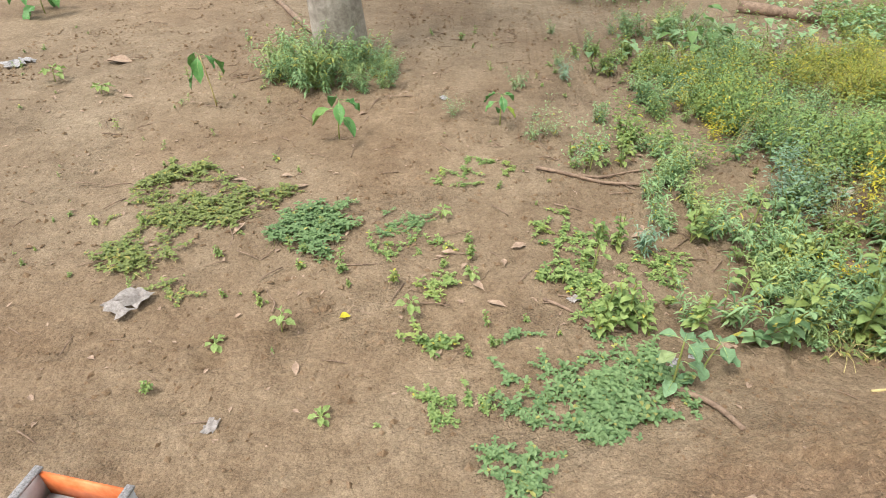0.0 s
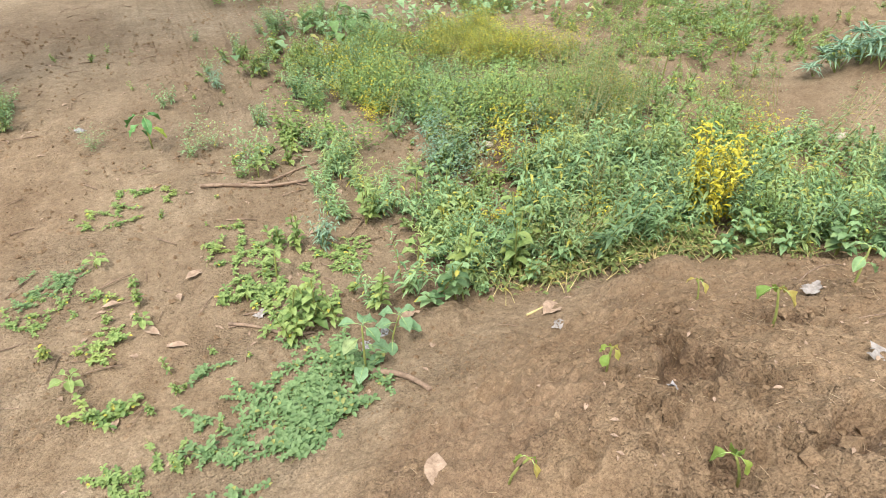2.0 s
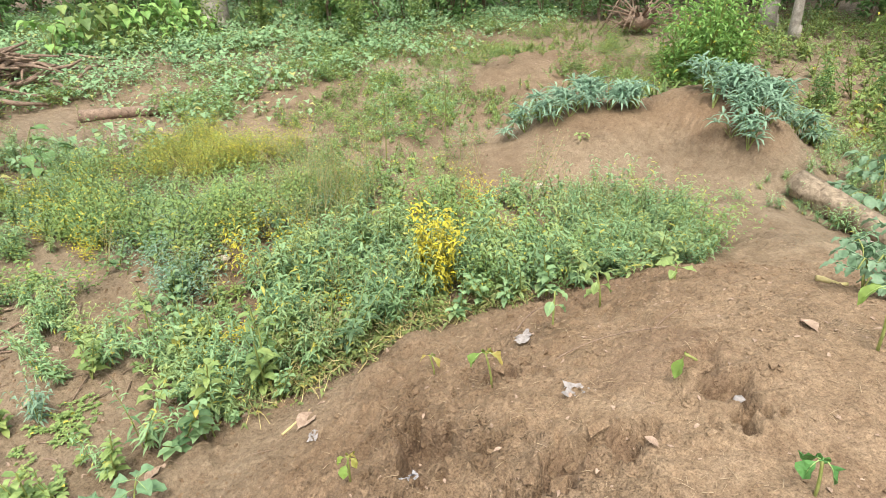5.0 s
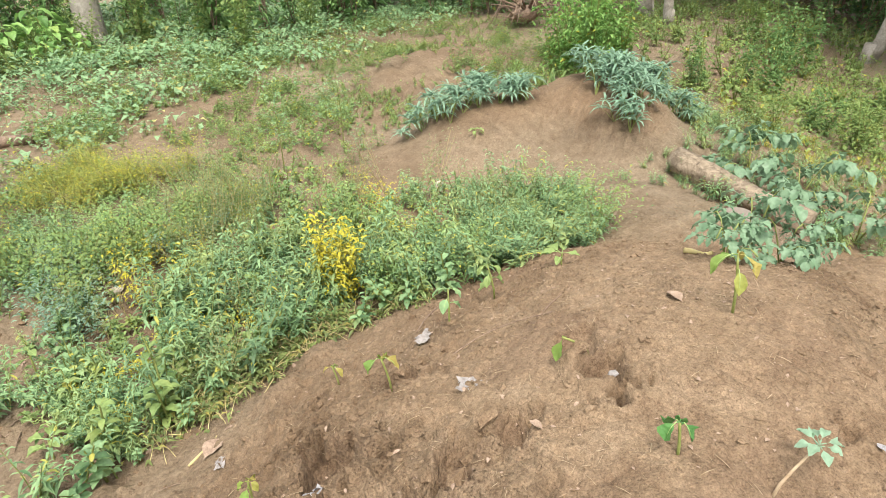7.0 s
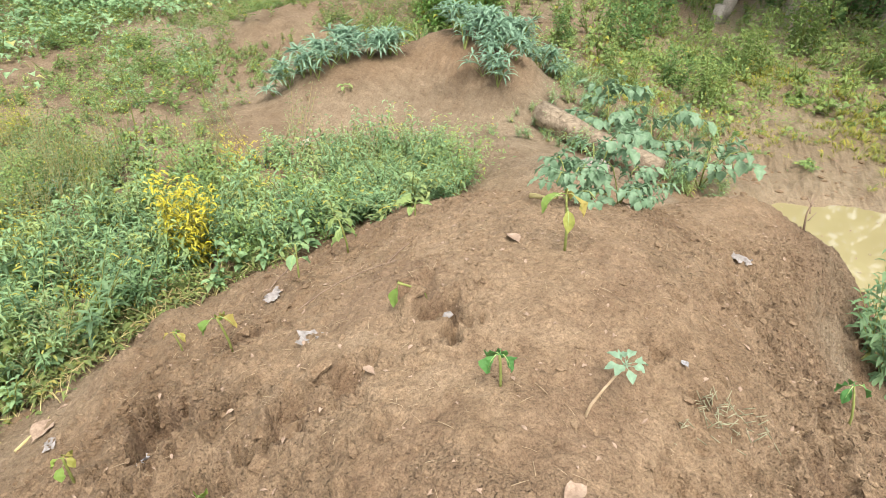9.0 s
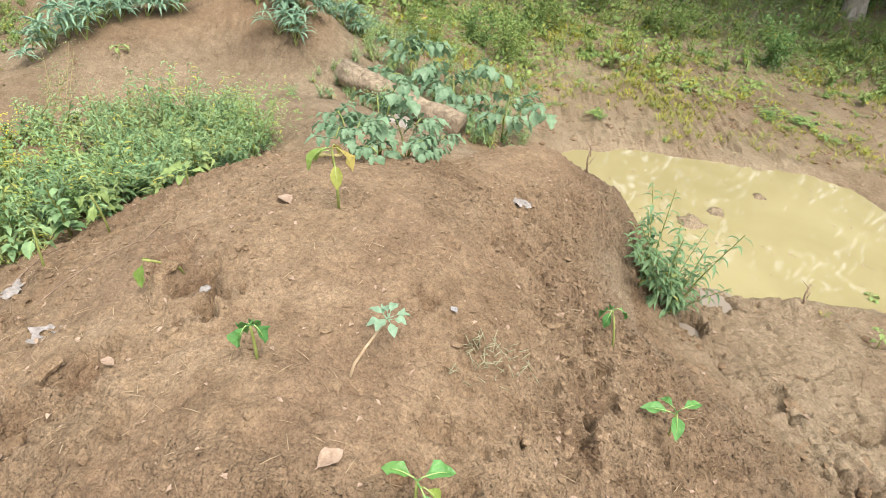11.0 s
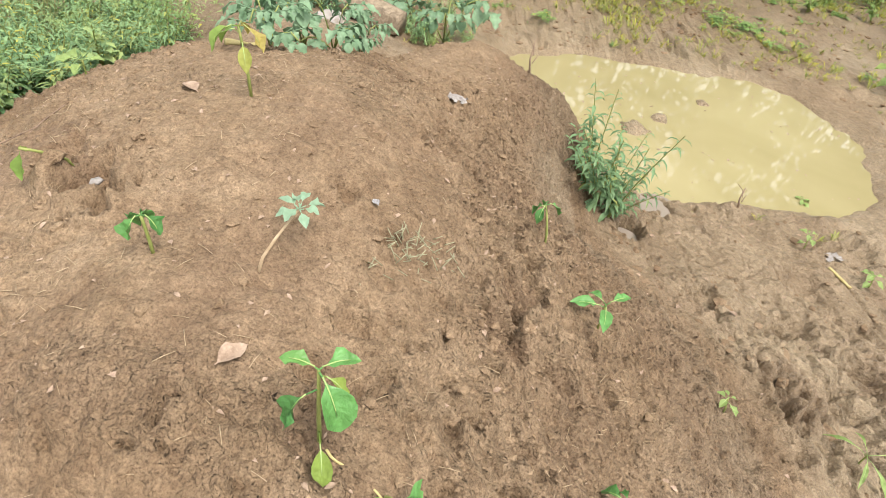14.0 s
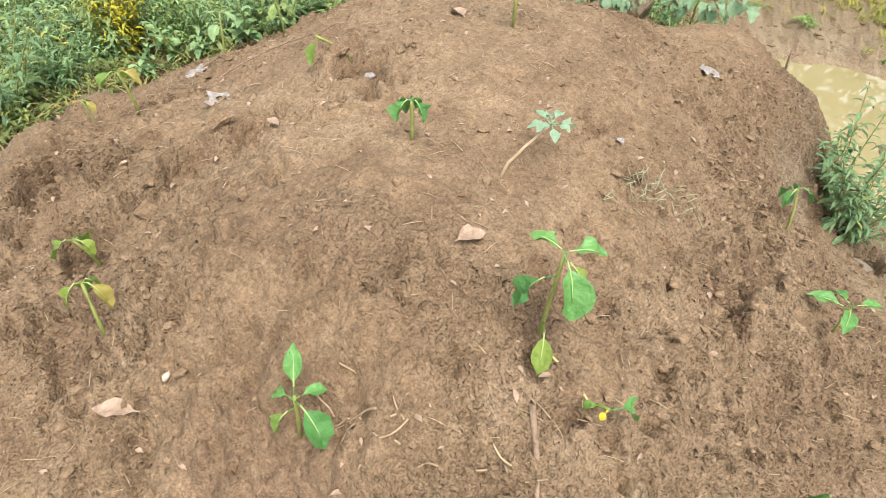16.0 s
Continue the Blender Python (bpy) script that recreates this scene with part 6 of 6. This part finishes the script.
# ---------- trees ----------
def tree(x, y, r0, h, crown, leaf_count, seed, label, lean=(0, 0), bark=None, leaf=None, low=0.45, fill=0.085):
    r = random.Random(seed)
    top = thing("tree", x, y, ground_at(x, y) - 0.03, label, "tree")
    s = Soup()
    pts = [(lean[0] * t + r.gauss(0, 0.03) * (t > 0), lean[1] * t + r.gauss(0, 0.03) * (t > 0), h * t) for t in (0, 0.04, 0.15, 0.3, 0.5, 0.7, 0.9)]
    tube(s, pts, r0, r0 * 0.35, 14, 0.06, r)
    flare = Soup()
    tube(flare, [(0, 0, -0.02), (0, 0, 0.08), (0, 0, 0.28)], r0 * 1.22, r0 * 0.80, 14, 0.06, r)
    trunk = part("trunk", s, bark or TRUNK, top)
    part("root_flare", flare, bark or TRUNK, trunk)
    lv = Soup()
    tips = []
    for k in range(7):
        t = r.uniform(low, 0.9)
        a = k * 2.4 + r.uniform(-0.4, 0.4)
        p = Vector((lean[0] * t, lean[1] * t, h * t))
        e = p + Vector((math.cos(a), math.sin(a), r.uniform(0.2, 0.9))) * crown * r.uniform(0.6, 1.0)
        limb = Soup()
        m = p.lerp(e, 0.5) + Vector((0, 0, 0.15 * crown))
        tube(limb, [p, m, e], r0 * 0.35, r0 * 0.08, 7, 0.08, r)
        part("limb", limb, bark or TRUNK, top)
        tips += [m, e, p.lerp(e, 0.75)]
    clumps = [q + Vector((r.gauss(0, 1), r.gauss(0, 1), r.gauss(0, 0.6))) * crown * 0.28 for q in tips for _ in range(5)]
    rs = np.random.RandomState(seed)
    c = np.array([q[:] for q in clumps])[rs.randint(0, len(clumps), leaf_count)]
    base = c + rs.normal(0, crown * fill, (leaf_count, 3))
    way = rs.normal(0, 1, (leaf_count, 3)) * (1, 1, 0.5)
    ln = rs.uniform(0.10, 0.20, leaf_count) * (1.5 if leaf_count > 6000 else 1)
    leaves(lv, base, way, ln, ln * 0.5, 0.3, rows=0)
    part("crown", lv, leaf or FOREST, top)
    return top


tree(-0.74, 4.90, 0.235, 5.5, 1.6, 1500, 1, "pale grey trunk of a field tree ringed by weeds", low=0.7)
tree(6.35, 9.80, 0.23, 7.0, 2.0, 2200, 2, "pale-barked tree at the thicket's edge", (0.3, 0.5), low=0.6)
tree(11.6, 2.80, 0.15, 8.0, 2.3, 2600, 3, "grey tree trunk at the forest edge", low=0.55)
tree(10.85, 2.23, 0.08, 6.0, 1.7, 1500, 4, "slim leaning tree at the forest edge", (-0.2, 0.3), low=0.6)
tree(11.3, -0.40, 0.10, 8.0, 2.4, 3500, 5, "leaning tree with mottled bark above low shrubs", (0.3, -1.1), low=0.6)
for i, (tx, ty, th, tc, dense) in enumerate(((12.2, -2.7, 9.5, 2.5, 2), (13.2, -7.0, 9.0, 2.7, 1), (8.8, -7.8, 8.5, 2.3, 2), (14.0, -1.0, 9.5, 2.8, 2), (7.4, -9.4, 8.5, 2.5, 2), (13.5, 4.5, 9.0, 2.6, 0), (11.0, 7.5, 8.5, 2.5, 0), (4.5, 14.0, 8.0, 2.4, 0),
                                              (0.0, 13.5, 8.0, 2.4, 0), (14.5, 1.0, 9.0, 2.5, 1), (11.2, -5.4, 10.5, 2.8, 1))):
    tree(tx, ty, 0.17, th, tc, (3200, 5200, 12000)[dense], 20 + i, "leafy forest tree standing in the thicket", low=0.3 if dense == 0 else 0.22, fill=(0.085, 0.10, 0.15)[dense])


# ---------- loose scraps ----------
def fallen_leaf(x, y, ln, turn, label, mat=None, outline="oval", wide=0.5, seed=0):
    s = Soup()
    big_leaf(s, (-ln / 2, 0, 0.006), (1, 0, 0.12), ln, ln * wide, 0.14, 0.18, outline, 0.10, random.Random(seed))
    ob = new("fallen_leaf", s.mesh("fallen_leaf", mat or DEADLEAF))
    ob.location, ob.rotation_euler = (x, y, ground_at(x, y) + 0.004), (0, 0, turn)
    return tagged(ob, label, "dead leaf")


fallen_leaf(2.39, 0.16, 0.075, 0.8, "curled pale brown dead leaf on the mound", seed=1)
fallen_leaf(1.62, -0.175, 0.062, -0.6, "pinkish brown dead leaf lying on bare soil", wide=0.55, seed=2)
fallen_leaf(1.25, 0.265, 0.085, 1.9, "pale dead leaf beside a pebble", wide=0.4, seed=3)
fallen_leaf(1.79, 0.305, 0.045, 1.2, "small pale leaf scrap near a broken clod", wide=0.45, seed=4)
fallen_leaf(-0.16, 1.86, 0.05, 0.4, "small bright yellow fallen leaf", GOLD, "oval", 0.7, 5)
fallen_leaf(-2.50, 4.75, 0.24, 0.2, "large brown curled dead leaf on the field", wide=0.55, seed=6)
fallen_leaf(0.36, 2.09, 0.12, 2.2, "narrow brown dead leaf on trodden earth", wide=0.3, seed=7)
fallen_leaf(0.55, 2.38, 0.11, 0.5, "brown dead leaf on trodden earth", wide=0.4, seed=8)
fallen_leaf(0.98, 0.89, 0.13, 1.1, "pale brown dead leaf on the mound's flank", wide=0.42, seed=9)
fallen_leaf(1.67, 1.41, 0.11, 0.3, "dry torn leaf at the foot of the weeds", wide=0.6, seed=10)
fallen_leaf(2.07, -0.33, 0.03, 0.6, "tiny white leaf scrap on the soil", WHITE, seed=11)
r = random.Random(12)
for i in range(26):
    a, b = r.uniform(-2.2, 1.6), r.uniform(1.5, 5.0)
    fallen_leaf(a, b, r.uniform(0.05, 0.11), r.uniform(0, 6.3), "dry brown fallen leaf on trodden earth", None, "lance", r.uniform(0.3, 0.5), 30 + i)


def scrap(x, y, size, mat, label, seed, name="plastic_scrap", category="litter"):
    r = random.Random(seed)
    top = Soup()
    k = 6
    verts, faces = [], []
    for i in range(k + 1):
        for j in range(k + 1):
            verts.append((size * (i / k - 0.5) * r.uniform(0.8, 1.2), size * 0.7 * (j / k - 0.5) * r.uniform(0.8, 1.2), r.uniform(0.002, 0.20 * size)))
    for i in range(k):
        for j in range(k):
            p = i * (k + 1) + j
            if r.random() < 0.88:
                faces += [(p, p + k + 1, p + 1), (p + 1, p + k + 1, p + k + 2)]
    top.add(verts, faces)
    ob = new(name, top.mesh(name, mat, False))
    ob.location, ob.rotation_euler = (x, y, ground_at(x, y) + 0.002), (0, 0, r.uniform(0, 6.3))
    return tagged(ob, label, category)


scrap(1.515, 0.755, 0.085, WHITE, "crumpled torn white plastic scrap on soil", 1)
scrap(-3.25, 4.65, 0.20, WHITE, "crumpled white plastic bag on the field", 2)
scrap(-1.05, 1.90, 0.17, GREYRAG, "flattened grey plastic sheet pressed into earth", 3)
scrap(1.92, 0.55, 0.075, GREYRAG, "grey crumpled scrap on the mound", 4)
scrap(2.22, 0.90, 0.07, GREYRAG, "grey plastic scrap near the weeds", 5)
scrap(3.50, -2.55, 0.09, GREYRAG, "grey plastic scrap stuck in mud", 6)
scrap(2.89, -0.49, 0.07, GREYRAG, "ash-grey scrap below a hole in the slope", 7)
scrap(1.05, 1.62, 0.05, WHITE, "small white plastic scrap by a seedling", 8)
scrap(1.13, 1.66, 0.05, WHITE, "small white plastic scrap by a seedling", 9)
scrap(-0.50, 1.32, 0.06, GREYRAG, "dull grey scrap on bare soil", 10)
scrap(1.62, 1.30, 0.05, GREYRAG, "grey scrap on the mound's flank", 11)
scrap(0.12, 4.06, 0.07, WHITE, "pale scrap on trodden earth", 12)
scrap(0.75, 2.0, 0.05, GREYRAG, "grey scrap beside the creeping weeds", 13)


def stone(x, y, size, mat, label, seed, name="stone"):
    v, f = clod_template(seed)
    s = Soup()
    s.add(v * size, f)
    ob = new(name, s.mesh(name, mat, mat is not SOIL))
    ob.location = (x, y, ground_at(x, y) + size * 0.25)
    return tagged(ob, label, name.replace("_", " "))


PALESTONE = plain_material("pale_stone", (0.40, 0.34, 0.27), (0.60, 0.53, 0.45), 40, 0.8)
stone(1.315, 0.215, 0.013, PALESTONE, "small round pale pebble on soil", 1)
stone(2.00, 0.205, 0.014, GREYRAG, "small grey stone at a pit's rim", 2)
stone(4.20, 2.12, 0.05, PALESTONE, "pale stone on the far mound's apron", 3)
stone(2.24, 2.92, 0.05, PALESTONE, "pale stone among the weeds", 4)
stone(7.9, -1.65, 0.06, PALESTONE, "pale stone on wet ground", 5)
for i, (cx, cy, cs) in enumerate(((1.74, 0.41, 0.028), (1.78, 0.42, 0.024), (1.72, 0.44, 0.022), (1.69, 0.47, 0.025), (1.64, 0.43, 0.026), (2.04, 0.30, 0.026), (2.06, 0.25, 0.02), (1.62, 0.49, 0.02), (1.57, 0.44, 0.024), (1.95, 0.78, 0.025), (2.0, 0.84, 0.02),
                                  (3.02, -1.80, 0.05), (2.62, -1.95, 0.045), (2.52, -1.80, 0.04), (2.40, -2.05, 0.05), (3.20, -1.56, 0.022), (3.22, -1.5, 0.02), (1.88, -0.60, 0.03), (2.02, -0.63, 0.03), (1.93, -0.68, 0.026))):
    stone(cx, cy, cs * (1.15 if cy > 0 else 0.7), CLOD, "broken clod of soil at a pit's edge", 40 + i, "soil_clod")
wood("stalk", ((1.515, -0.335), (1.462, -0.420)), 0.0022, 0.0018, DRYSTEM, "pale green runner trailing from a pepper seedling", "stalk", 0.008, 6, 0.05, 17)
wood("stalk", ((1.40, -0.05), (1.33, -0.33)), 0.0016, 0.0012, STRAW, "flattened straw stalk on the mound", "stalk", 0.012, 6, 0.05, 18)
r = random.Random(21)
for i in range(18):
    a, b, q = 1.33 + r.gauss(0, 0.012), r.uniform(-0.36, -0.09), r.gauss(1.57, 0.5)
    ln = r.uniform(0.02, 0.05)
    wood("straw", ((a, b), (a + math.cos(q) * ln, b + math.sin(q) * ln)), 0.0018, 0.0012, STRAW, "bleached straw pressed into the soil", "straw", 0.003, 5, 0.1, 60 + i)
dry = Soup()  # cut grass
r = random.Random(6)
for i in range(70):
    a, b, q = r.gauss(0, 0.035), r.gauss(0, 0.045), r.uniform(0, 6.3)
    tube(dry, [(a, b, 0.004), (a + 0.02 * math.cos(q), b + 0.02 * math.sin(q), r.uniform(0.006, 0.03))], 0.0014, 0.001, 3)
drytuft = new("dry_grass_tuft", dry.mesh("dry_grass_tuft", plain_material("dry_moss", (0.22, 0.22, 0.13), (0.38, 0.36, 0.24), 60, 0.8)))
drytuft.location = (1.96, -0.42, ground_at(1.96, -0.42))
tagged(drytuft, "small grey-green tuft of dry cut grass on the mound", "dry grass", kind="stuff")
stump = thing("root_ball", 10.2, 4.25, ground_at(10.2, 4.25), "dark uprooted root ball at the forest edge", "root ball")
rb = Soup()
v, f = clod_template(99)
rb.add(v * 0.30 + np.array((0, 0, 0.16)), f)
part("earth_core", rb, STICK, stump)
r = random.Random(8)
for i in range(34):
    q = r.uniform(0, 6.3)
    s = Soup()
    tube(s, [(0, 0, 0.2), (math.cos(q) * 0.35, math.sin(q) * 0.35, r.uniform(0.1, 0.5)), (math.cos(q) * 0.6, math.sin(q) * 0.6, r.uniform(0.0, 0.5))], 0.022, 0.006, 6, 0.1, r)
    part("root", s, STICK, stump)


# ---------- open tool tray by the path ----------
def slab(soup, lo, hi):
    (x0, y0, z0), (x1, y1, z1) = lo, hi
    v = [(x, y, z) for x in (x0, x1) for y in (y0, y1) for z in (z0, z1)]
    quads = [(0, 1, 3, 2), (4, 6, 7, 5), (0, 4, 5, 1), (2, 3, 7, 6), (0, 2, 6, 4), (1, 5, 7, 3)]
    soup.add(v, [t for q in quads for t in ((q[0], q[1], q[2]), (q[0], q[2], q[3]))])


GREYPAINT = plain_material("chipped_grey_paint", (0.42, 0.43, 0.45), (0.62, 0.64, 0.67), 18, 0.5)
ORANGE = plain_material("worn_orange_paint", (0.62, 0.13, 0.03), (0.80, 0.26, 0.10), 25, 0.45)
tray = thing("metal_tray", -0.775, 0.87, ground_at(-0.775, 0.87), "open grey metal tray with a worn orange end, standing on soil", "tray", turn=-0.16)
for pname, lo, hi, mat in (("floor_panel", (-0.14, -0.30, 0.0), (0.14, 0.17, 0.008), GREYPAINT), ("side_wall", (-0.155, -0.30, 0.0), (-0.142, 0.185, 0.10), GREYPAINT), ("side_wall", (0.142, -0.30, 0.0), (0.155, 0.185, 0.10), GREYPAINT),
                           ("end_wall", (-0.14, 0.172, 0.0), (0.14, 0.184, 0.095), ORANGE), ("end_wall", (-0.14, -0.30, 0.0), (0.14, -0.288, 0.08), GREYPAINT)):
    s = Soup()
    slab(s, lo, hi)
    part(pname, s, mat, tray, "orange end panel" if mat is ORANGE else "")
for sx in (-0.1485, 0.1485):
    s = Soup()
    slab(s, (sx - 0.012, -0.30, 0.1), (sx + 0.012, 0.19, 0.108))
    part("rim", s, WHITE, tray, "bare whitish metal rim")
